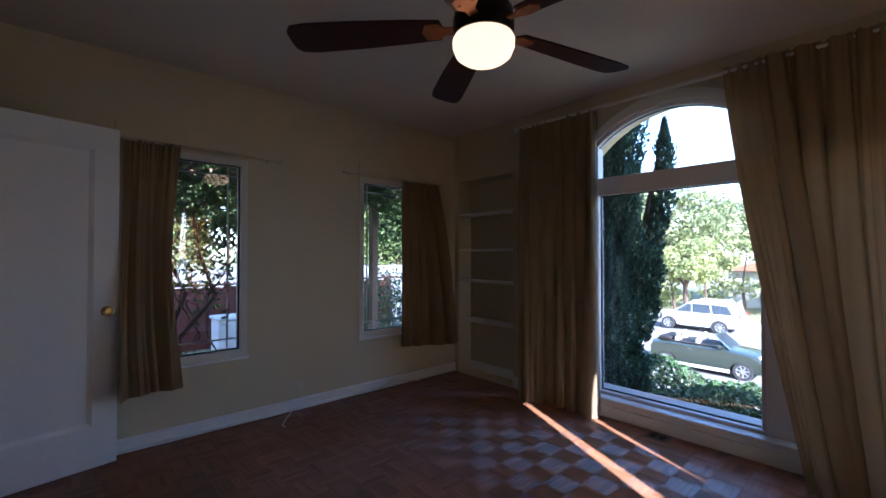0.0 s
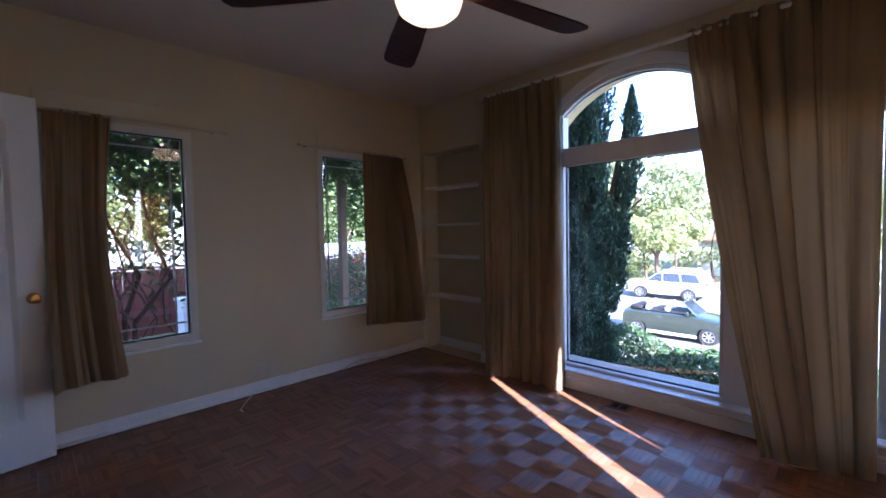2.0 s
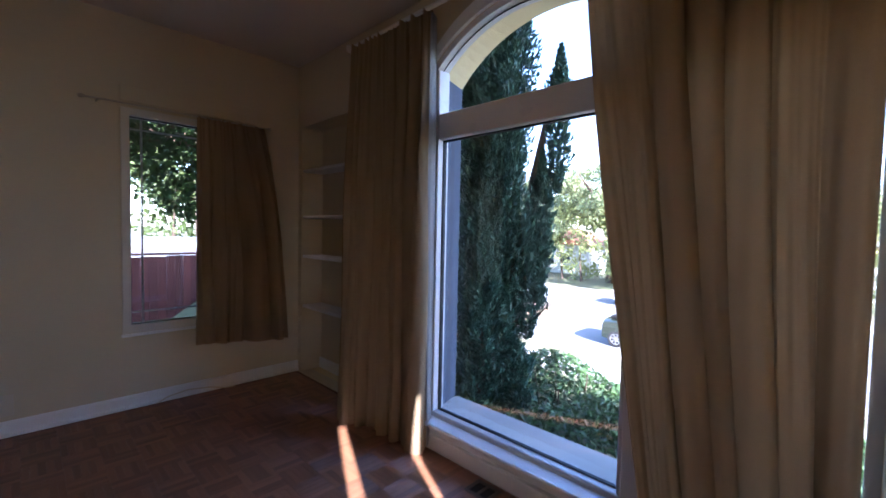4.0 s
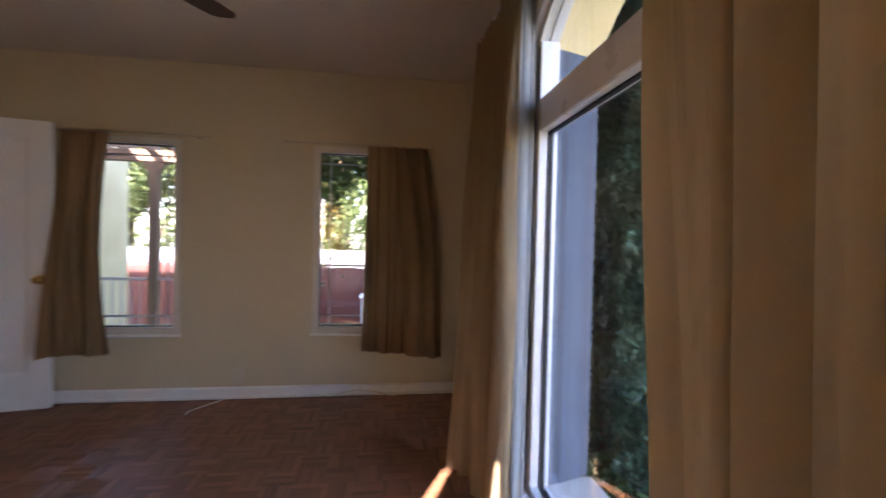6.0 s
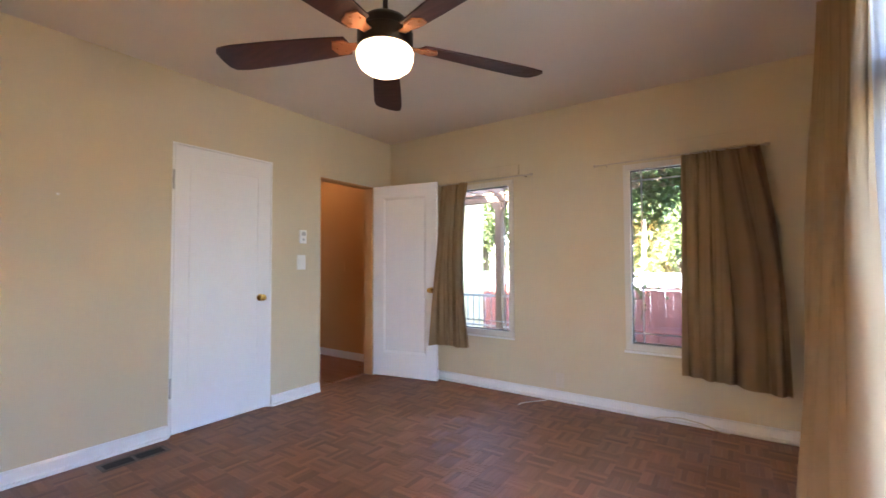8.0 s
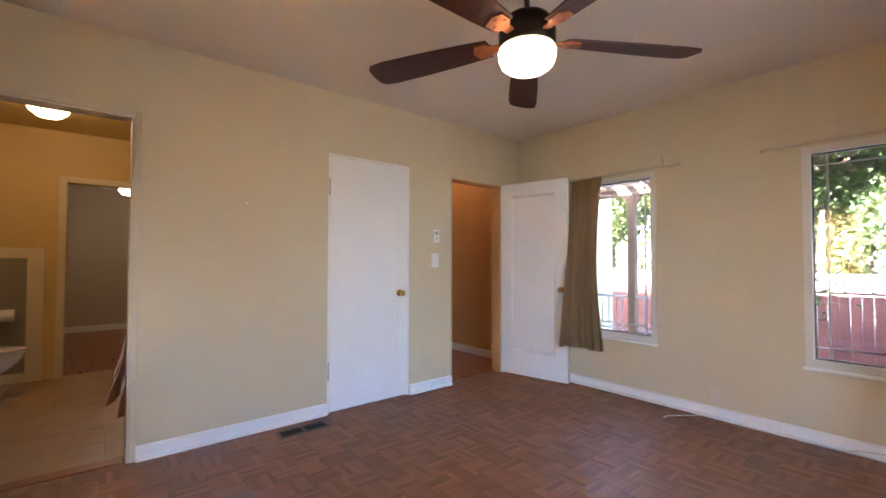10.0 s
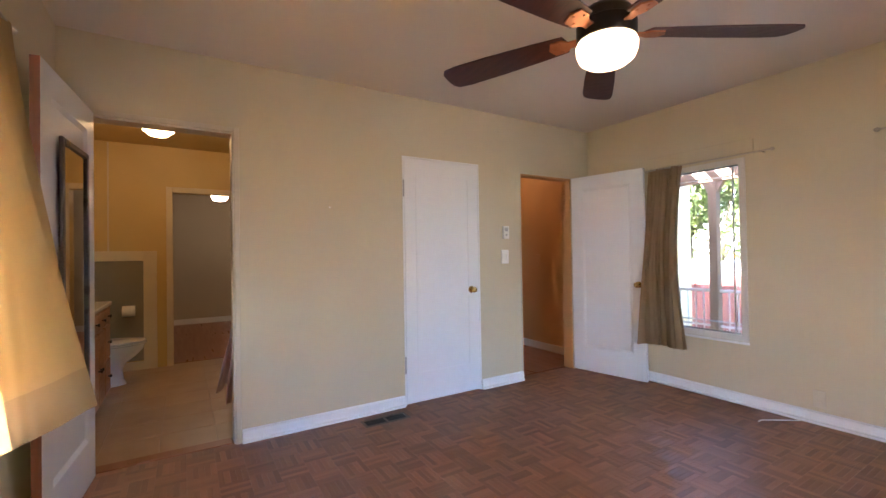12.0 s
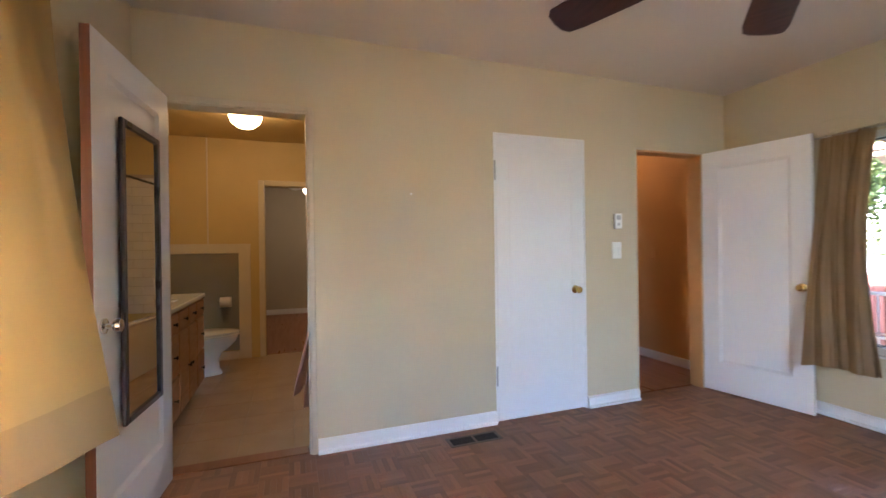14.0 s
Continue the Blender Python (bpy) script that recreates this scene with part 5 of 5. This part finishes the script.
# ---- cars ----
def wheel(th, x, y, z, r, w, name="wheel"):
    """A wheel whose axle lies along x."""
    m = Matrix.Translation((x, y, z)) @ Matrix.Rotation(radians(90), 4, "Y")
    ty = part(name, lathe(B(), [(r * 0.66, -w / 2), (r * 0.95, -w / 2), (r, -w * 0.35), (r, w * 0.35), (r * 0.95, w / 2), (r * 0.66, w / 2), (r * 0.6, 0), (r * 0.66, -w / 2)], steps=28, m=m), M_TYRE, th, "black tyre", True)
    bm = lathe(B(), [(0.0, -w * 0.30), (r * 0.2, -w * 0.34), (r * 0.2, -w * 0.2), (0, -w * 0.2)], steps=16)
    for k in range(7):
        box(bm, r * 0.12, r * 0.66, -r * 0.07, r * 0.07, -w * 0.40, -w * 0.28, 0, m=Matrix.Rotation(2 * math.pi * k / 7, 4, "Z"))
    lathe(bm, [(r * 0.60, -w * 0.46), (r * 0.69, -w * 0.50), (r * 0.69, w * 0.4), (r * 0.62, -w * 0.2), (r * 0.60, -w * 0.46)], steps=28)
    part("rim", placed(bm, m), M_RIM, ty, "bright alloy rim", True)
    part("brake_disc", placed(lathe(B(), [(0, -w * 0.05), (r * 0.6, -w * 0.05), (r * 0.6, 0.0), (0, 0.0)], steps=20), m), M_DARK, ty)


def body_shell(side, xc, half, crown=0.06, tuck=0.10):
    """A car body from a side outline of (y, z): three slices across, the outer ones drawn in."""
    bm = B()
    cy = sum(p[0] for p in side) / len(side)
    cz = sum(p[1] for p in side) / len(side)
    lay = []
    for f, k in ((-1.0, 1 - tuck), (-0.93, 1 - tuck * 0.35), (-0.75, 1.0), (0.0, 1.0 + 0.0), (0.75, 1.0), (0.93, 1 - tuck * 0.35), (1.0, 1 - tuck)):
        lay.append([bm.verts.new((xc + f * half, cy + (p[0] - cy) * (1 - (1 - k) * 0.4), cz + (p[1] - cz) * k + (crown * (1 - f * f) if p[1] > cz else 0))) for p in side])
    n_ = len(side)
    for a_, b_ in zip(lay, lay[1:]):
        for i in range(n_):
            j = (i + 1) % n_
            bm.faces.new((a_[i], a_[j], b_[j], b_[i]))
    bm.faces.new(lay[0]), bm.faces.new(lay[-1][::-1])
    return bm


def arch_pts(yc, z, r, n=9):
    return [(yc + r * math.cos(math.pi * i / n), z + r * math.sin(math.pi * i / n)) for i in range(n + 1)]


def convertible(at):
    """Small open two-door car, its front towards -y."""
    x, y, z = at
    th = thing("convertible_car", "small dark green convertible car parked with its top down", "car", at)
    fy, ry = y - 1.235, y + 1.235
    side = [(y - 1.84, z + 0.25), (y - 1.86, z + 0.55), (y - 1.80, z + 0.70), (y - 1.55, z + 0.84), (y - 0.85, z + 0.93), (y - 0.70, z + 0.95), (y + 0.3, z + 0.95), (y + 1.4, z + 0.96), (y + 1.75, z + 0.93),
            (y + 1.83, z + 0.75), (y + 1.82, z + 0.30)] + [(q[0], q[1]) for q in [(p[0], p[1]) for p in arch_pts(ry, z + 0.25, 0.36)]] + [(y + 0.6, z + 0.2), (y - 0.6, z + 0.2)] + arch_pts(fy, z + 0.25, 0.36)
    part("body", body_shell(side, x, 0.84), M_CARG, th, "", True)
    part("sill_strip", box(B(), x - 0.85, x - 0.80, y - 0.85, y + 0.85, z + 0.18, z + 0.30, 0.01), M_GREY, th)
    part("cockpit", box(B(), x - 0.66, x + 0.66, y - 0.55, y + 1.1, z + 0.985, z + 1.022, 0.01), M_DARK, th, "dark open cockpit")
    for sx in (-0.36, 0.36):
        for sy in (0.15, 0.85):
            s_ = part("seat", box(B(), x + sx - 0.22, x + sx + 0.22, y + sy, y + sy + 0.14, z + 0.9, z + 1.17, 0.04, 2), M_SEAT, th, "", True)
            part("headrest", box(B(), x + sx - 0.12, x + sx + 0.12, y + sy + 0.03, y + sy + 0.12, z + 1.19, z + 1.33, 0.03, 2), M_SEAT, s_, "", True)
    part("folded_top", box(B(), x - 0.62, x + 0.62, y + 1.1, y + 1.55, z + 1.0, z + 1.14, 0.05, 2), M_DARK, th, "folded dark cloth top", True)
    bm = B()
    vs = [bm.verts.new(p) for p in ((x - 0.66, y - 0.82, z + 0.98), (x + 0.66, y - 0.82, z + 0.98), (x + 0.56, y - 0.36, z + 1.38), (x - 0.56, y - 0.36, z + 1.38))]
    bm.faces.new(vs)
    bmesh.ops.solidify(bm, geom=bm.faces[:], thickness=0.02)
    part("windshield", bm, M_CARGLASS, th, "tinted windshield glass")
    bm = B()
    tube(bm, [(x - 0.68, y - 0.84, z + 0.97), (x - 0.57, y - 0.35, z + 1.40), (x + 0.57, y - 0.35, z + 1.40), (x + 0.68, y - 0.84, z + 0.97)], 0.022, 8)
    part("windshield_frame", bm, M_CHROME, th)
    for sx in (-1, 1):
        part("side_mirror", box(B(), x + sx * 0.80 - 0.08, x + sx * 0.80 + 0.08, y - 0.60, y - 0.48, z + 0.98, z + 1.10, 0.03, 2), M_CARG, th, "", True)
        m = Matrix.Translation((x + sx * 0.56, y - 1.70, z + 0.72)) @ Vector((0, -1, 0.45)).to_track_quat("Z", "Y").to_matrix().to_4x4()
        part("headlight", lathe(B(), [(0.13, -0.02), (0.13, 0.03), (0.10, 0.06), (0, 0.075)], steps=18, m=m), M_HLAMP, th, "round glass headlight", True)
        part("door_handle", box(B(), x + sx * 0.855 - 0.012, x + sx * 0.855 + 0.012, y + 0.28, y + 0.44, z + 0.82, z + 0.85, 0.006), M_CHROME, th)
        for wy in (fy, ry):
            wheel(th, x + sx * 0.755 if sx < 0 else x + 0.755, wy, z + 0.305, 0.305, 0.18 * (1 if sx < 0 else -1))
    return th


def suv(at):
    """Five-door estate, its front towards +y."""
    x, y, z = at
    th = thing("suv_car", "silver sport utility car parked across the street", "car", at)
    fy, ry = y + 1.31, y - 1.31
    side = [(y + 2.22, z + 0.35), (y + 2.24, z + 0.70), (y + 2.10, z + 0.88), (y + 1.15, z + 1.02), (y - 2.05, z + 1.05), (y - 2.22, z + 0.95), (y - 2.25, z + 0.40)] + arch_pts(ry, z + 0.32, 0.42)[::-1] + [(y - 0.7, z + 0.28), (y + 0.7, z + 0.28)] + arch_pts(fy, z + 0.32, 0.42)[::-1]
    part("body", body_shell(side, x, 0.91), M_CARS, th, "", True)
    cab = [(y + 1.15, z + 1.0), (y + 0.35, z + 1.58), (y + 0.1, z + 1.66), (y - 1.7, z + 1.64), (y - 1.95, z + 1.52), (y - 2.15, z + 1.02)]
    part("cabin", body_shell(cab, x, 0.80, 0.03, 0.06), M_CARS, th, "", True)
    for k, pts_ in enumerate(([(y + 0.92, z + 1.06), (y + 0.32, z + 1.50), (y + 0.12, z + 1.52), (y + 0.12, z + 1.06)], [(y + 0.04, z + 1.06), (y + 0.04, z + 1.53), (y - 0.78, z + 1.53), (y - 0.85, z + 1.06)],
                              [(y - 0.95, z + 1.06), (y - 0.88, z + 1.53), (y - 1.62, z + 1.50), (y - 1.85, z + 1.06)])):
        for sx in (-1, 1):
            a0 = x + sx * 0.80
            part("side_window", prism(B(), pts_, "x", min(a0, a0 + sx * 0.012), max(a0, a0 + sx * 0.012)), M_CARGLASS, th, "dark side window")
    for sx in (-1, 1):
        part("roof_rail", tube(B(), [(x + sx * 0.66, y + 0.1, z + 1.68), (x + sx * 0.66, y + 0.0, z + 1.74), (x + sx * 0.66, y - 1.5, z + 1.73), (x + sx * 0.66, y - 1.6, z + 1.67)], 0.02, 8), M_GREY, th)
        part("cladding", box(B(), x + sx * 0.905 - 0.012, x + sx * 0.905 + 0.012, y - 0.85, y + 0.85, z + 0.38, z + 0.55, 0.01), M_GREY, th, "grey lower cladding")
        part("tail_light", box(B(), x + sx * 0.80 - 0.07, x + sx * 0.80 + 0.07, y - 2.2, y - 2.12, z + 0.85, z + 1.1, 0.02), mk("tail_red", (0.45, 0.03, 0.02), rough=0.2), th, "red tail light")
        part("headlight", box(B(), x + sx * 0.68 - 0.16, x + sx * 0.68 + 0.16, y + 2.08, y + 2.2, z + 0.72, z + 0.88, 0.03), M_HLAMP, th, "clear headlight")
        for wy in (fy, ry):
            wheel(th, x + sx * 0.82, wy, z + 0.36, 0.36, 0.22 * (1 if sx < 0 else -1))
    return th


convertible((18.4, 1.75, -2.985))
suv((27.6, 4.9, -2.985))

# ---- porch and garden north of the room ----
setting("porch_floor", box(B(), -6, 5.2, 0.2, 3.2, -0.45, -0.22), M_CONCRETE, "pale concrete porch floor")
setting("garden_ground", box(B(), -12, 14, 3.2, 20, -1.3, -1.0), M_EARTH, "bare earth garden ground")
setting("wing_wall", box(B(), -1.3, -1.05, 0.2, 4.0, -1.0, 3.0), M_STUCCO, "yellow stucco wall of the house wing")
for px_ in (-0.16, 4.56):
    th = thing("porch_post", "brown wooden porch post", "post", (px_, 3.0, -0.22), "porch posts")
    part("shaft", box(B(), px_ - 0.06, px_ + 0.06, 2.94, 3.06, -0.22, 2.25, 0.008), M_POST, th)
    part("bracket", prism(B(), [(px_ - 0.16, 2.25), (px_ + 0.16, 2.25), (px_ + 0.062, 2.10), (px_ - 0.062, 2.10)], "y", 2.96, 3.04), M_POST, th)
pg = thing("pergola", "brown wooden pergola overgrown with vines", "pergola", (2, 1.2, 2.25))
for y in (3.0, 0.45):
    part("beam", box(B(), -1.0, 5.2, y - 0.05, y + 0.05, 2.255, 2.42, 0.006), M_POST, pg)
for i in range(19):
    xr = -0.9 + i * 0.33
    part("rafter", box(B(), xr - 0.025, xr + 0.025, 0.22, 3.3, 2.421, 2.54, 0.004), M_POST, pg)
railing = thing("porch_railing", "painted metal porch railing with thin balusters", "railing", (-0.2, 3.0, -0.22))
for xa, xb in ((-1.04, -0.221), (-0.099, 1.10)):
    part("top_rail", box(B(), xa, xb, 2.98, 3.02, 0.60, 0.64, 0.004), M_RAIL, railing)
    part("bottom_rail", box(B(), xa, xb, 2.985, 3.015, 0.08, 0.11, 0.003), M_RAIL, railing)
    k = int((xb - xa) / 0.11)
    for i in range(1, k):
        xr = xa + i * (xb - xa) / k
        part("baluster", box(B(), xr - 0.007, xr + 0.007, 2.993, 3.007, -0.22, 0.599), M_RAIL, railing)
rng = np.random.default_rng(9)
vine = thing("vine", "old twisted vine climbing the pergola", "vine", (1.75, 1.9, -1.0))
bm = B()
for k in range(6):
    bx, by = 1.35 + 0.075 * k + rng.uniform(-0.06, 0.06), 2.0 + rng.uniform(-0.25, 0.35)
    pts = [(bx + 0.16 * math.sin(1.9 * q + 2.1 * k) * min(1, q / 2) + 0.05 * q * math.cos(k), by + 0.12 * math.cos(2.3 * q + k), -1.0 + 0.45 * q) for q in range(8)]
    r0 = 0.03 if k % 3 == 0 else 0.012
    tube(bm, pts + [(bx + 0.5 * math.cos(2 * k), by - 0.3, 2.62)], [r0 * (1 - 0.07 * q) for q in range(9)], 7)
for k in range(4):
    cx_, cz_ = 1.5 + 0.13 * k, 0.55 + 0.22 * k
    tube(bm, [(cx_ + (0.16 + 0.02 * k) * math.cos(0.7 * q), 1.95 + 0.03 * q, cz_ + 0.2 * math.sin(0.7 * q)) for q in range(8)], 0.008, 6)
part("stem", bm, M_BARK, vine, "", True)
n = 34000
vx, vy = rng.uniform(0.7, 5.2, n), rng.uniform(0.3, 3.5, n)
vz = 2.62 + 0.12 * rng.random(n) - np.where((vy > 2.3) & (vx > 1.3), 0.95 * rng.random(n) ** 1.4 * (1 + 0.5 * np.sin(vx * 4)), 0.28 * rng.random(n) ** 2)
leaves("foliage", np.stack((vx, vy, vz), 1), np.tile((0, 0, 1.0), (n, 1)), 0.095, M_VINE, vine, 10)
cs, ns = blob_points(rng, (1.8, 2.3, 1.2), (0.9, 0.3, 0.9), 700, 0.1)
leaves("foliage", cs, ns, 0.08, M_VINE, vine, 12)
sh = thing("shrub", "round green shrub beside the porch post", "shrub", (5.5, 4.0, -1.0))
bm = B()
for k in range(8):
    tube(bm, [(5.5, 4.0, -1.0), (5.5 + rng.uniform(-0.5, 0.5), 4.0 + rng.uniform(-0.4, 0.4), rng.uniform(0.0, 0.6))], [0.02, 0.006], 6)
part("stems", bm, M_BARK, sh)
cs, ns = blob_points(rng, (5.5, 4.0, 0.0), (0.95, 0.8, 1.0), 5000, 0.3)
leaves("foliage", cs, ns, 0.07, M_IVY, sh, 14)

fence = thing("garden_fence", "red-brown board fence across the garden", "fence", (2, 6.0, -1.0))
plank = bpy.data.meshes.new("plank")
bm = box(B(), -0.068, 0.068, -0.01, 0.01, 0, 1.62, 0.003)
bmesh.ops.recalc_face_normals(bm, faces=bm.faces)
bm.to_mesh(plank)
bm.free()
plank.materials.append(M_FENCE)
for i in range(100):
    ob = mesh_ob("plank", plank, None, fence)
    ob.location = (-7 + i * 0.14 - 2, rng.uniform(-0.006, 0.006), rng.uniform(-0.015, 0.015))
for i in range(8):
    part("fence_post", box(B(), -5.0 + i * 2 - 0.05, -5.0 + i * 2 + 0.05, 6.012, 6.11, -1.0, 0.72, 0.004), M_FENCE, fence)
part("cap_rail", box(B(), -5.1, 9.0, 5.96, 6.06, 0.64, 0.68, 0.004), M_FENCE, fence)
setting("garden_wall", box(B(), -9, 13, 7.3, 7.45, -1.0, 0.95, 0.01), M_SLATE, "pale grey garden wall behind the fence")
th = thing("storage_bin", "white plastic storage bin by the fence", "bin", (2.83, 5.3, -1.0))
part("tub", box(B(), 2.6, 3.06, 5.1, 5.6, -1.0, 0.05, 0.04, 2), M_PLASTIC, th)
part("lid", box(B(), 2.57, 3.09, 5.07, 5.63, 0.051, 0.11, 0.02, 2), M_PLASTIC, th)

# ---- small pieces: parquet, tiles ----
BLK = 0.15
STRIPS = 5


def strips_mesh(name, cells, mat, turned):
    """Parquet blocks: five bevelled strips each, at (cx, cy) in a list of cells."""
    vs, fs = [], []
    w = BLK / STRIPS
    g, bv, h_ = 0.00012, 0.0004, 0.011
    for cx, cy in cells:
        for k in range(STRIPS):
            lo, hi = -BLK / 2 + k * w + g, -BLK / 2 + (k + 1) * w - g
            l0, l1 = -BLK / 2 + g, BLK / 2 - g
            tilt = 0.00006 * math.sin(cx * 91 + cy * 57 + k * 2.3)
            n0 = len(vs)
            for (p, q, z) in ((l0, lo, -h_), (l1, lo, -h_), (l1, hi, -h_), (l0, hi, -h_), (l0 + bv, lo + bv, tilt), (l1 - bv, lo + bv, -tilt), (l1 - bv, hi - bv, -tilt), (l0 + bv, hi - bv, tilt)):
                vs.append((cx + q, cy + p, z) if turned else (cx + p, cy + q, z))
            quads = ((4, 5, 6, 7), (0, 1, 5, 4), (1, 2, 6, 5), (2, 3, 7, 6), (3, 0, 4, 7))
            fs += [tuple(n0 + i for i in (q[::-1] if turned else q)) for q in quads]
    me = bpy.data.meshes.new(name)
    me.from_pydata(vs, [], fs)
    me.materials.append(mat)
    return me


single = [strips_mesh("parquet_block", [(0, 0)], M_PARQ, False), strips_mesh("parquet_block", [(0, 0)], M_PARQB, True)]
rest = [[], []]
count = 0
for i in range(-15, 10):
    for j in range(-19, 12):
        cx, cy = 2.234 + BLK * i, -1.617 + BLK * j
        if not (-0.1 < cx < XE - 0.02 and YS < cy < 0.03):
            continue
        odd = (i + j + 1) % 2
        if 1.3 < cx < 3.64 and -3.9 < cy < -1.3 and count < 300:
            ob = mesh_ob("parquet_block", single[odd], None, FLOOR)
            ob.location = (cx, cy, 0)
            count += 1
        else:
            rest[odd].append((cx, cy))
for odd, mt in ((0, M_PARQ), (1, M_PARQB)):
    ob = mesh_ob("parquet_field", strips_mesh("parquet_field", rest[odd], mt, bool(odd)), None, FLOOR)
    ob["kind"] = "stuff"

tile = bpy.data.meshes.new("floor_tile")
T = 0.33
bm = box(B(), -T / 2 + 0.002, T / 2 - 0.002, -T / 2 + 0.002, T / 2 - 0.002, -0.006, 0.0, 0.0015)
bmesh.ops.recalc_face_normals(bm, faces=bm.faces)
bm.to_mesh(tile)
bm.free()
tile.materials.append(M_TILE)
BATHF = bpy.data.objects["bath_subfloor"]
for i in range(8):
    for j in range(8):
        ob = mesh_ob("floor_tile", tile, None, BATHF)
        ob.location = (BX1 - 0.005 - T * (i + 0.5), BY0 + 0.02 + T * (j + 0.5), 0)
wt = bpy.data.meshes.new("wall_tile")
bm = box(B(), -0.098, 0.098, -0.006, 0.0, -0.048, 0.048, 0.0015)
bmesh.ops.recalc_face_normals(bm, faces=bm.faces)
bm.to_mesh(wt)
bm.free()
wt.materials.append(M_SUBWAY)
half = bpy.data.meshes.new("wall_tile_half")
bm = box(B(), -0.048, 0.048, -0.006, 0.0, -0.048, 0.048, 0.0015)
bmesh.ops.recalc_face_normals(bm, faces=bm.faces)
bm.to_mesh(half)
bm.free()
half.materials.append(M_SUBWAY)
row_ends = [max(BX0 + 0.11 + 0.2 * i + s for i in range(8) if BX0 + 0.11 + 0.2 * i + s <= -1.19) for s in (0.0, 0.1)]
for j in range(15):
    if row_ends[j % 2] < max(row_ends):
        ob = mesh_ob("wall_tile", half, None, TILEWALL)
        ob.location = (row_ends[j % 2] + 0.15, -2.3125, 0.56 + 0.05 + 0.1 * j)
    if j % 2:
        ob = mesh_ob("wall_tile", half, None, TILEWALL)
        ob.location = (BX0 + 0.06, -2.3125, 0.56 + 0.05 + 0.1 * j)
    for i in range(8):
        cx = BX0 + 0.11 + 0.2 * i + (0.1 if j % 2 else 0.0)
        if cx > -1.19:
            continue
        ob = mesh_ob("wall_tile", wt, None, TILEWALL)
        ob.location = (cx, -2.3125, 0.56 + 0.05 + 0.1 * j)
    ob = mesh_ob("wall_tile", half, None, TILEEND)
    ob.location = (BX0 + 0.0125, -2.98 if j % 2 else -2.38, 0.56 + 0.05 + 0.1 * j)
    ob.rotation_euler = (0, 0, math.pi / 2)
    for i in range(4):
        cy = -3.03 + 0.1 + 0.2 * i + (0.1 if j % 2 else 0.0)
        if cy > -2.41:
            continue
        ob = mesh_ob("wall_tile", wt, None, TILEEND)
        ob.location = (BX0 + 0.0125, cy, 0.56 + 0.05 + 0.1 * j)
        ob.rotation_euler = (0, 0, math.pi / 2)
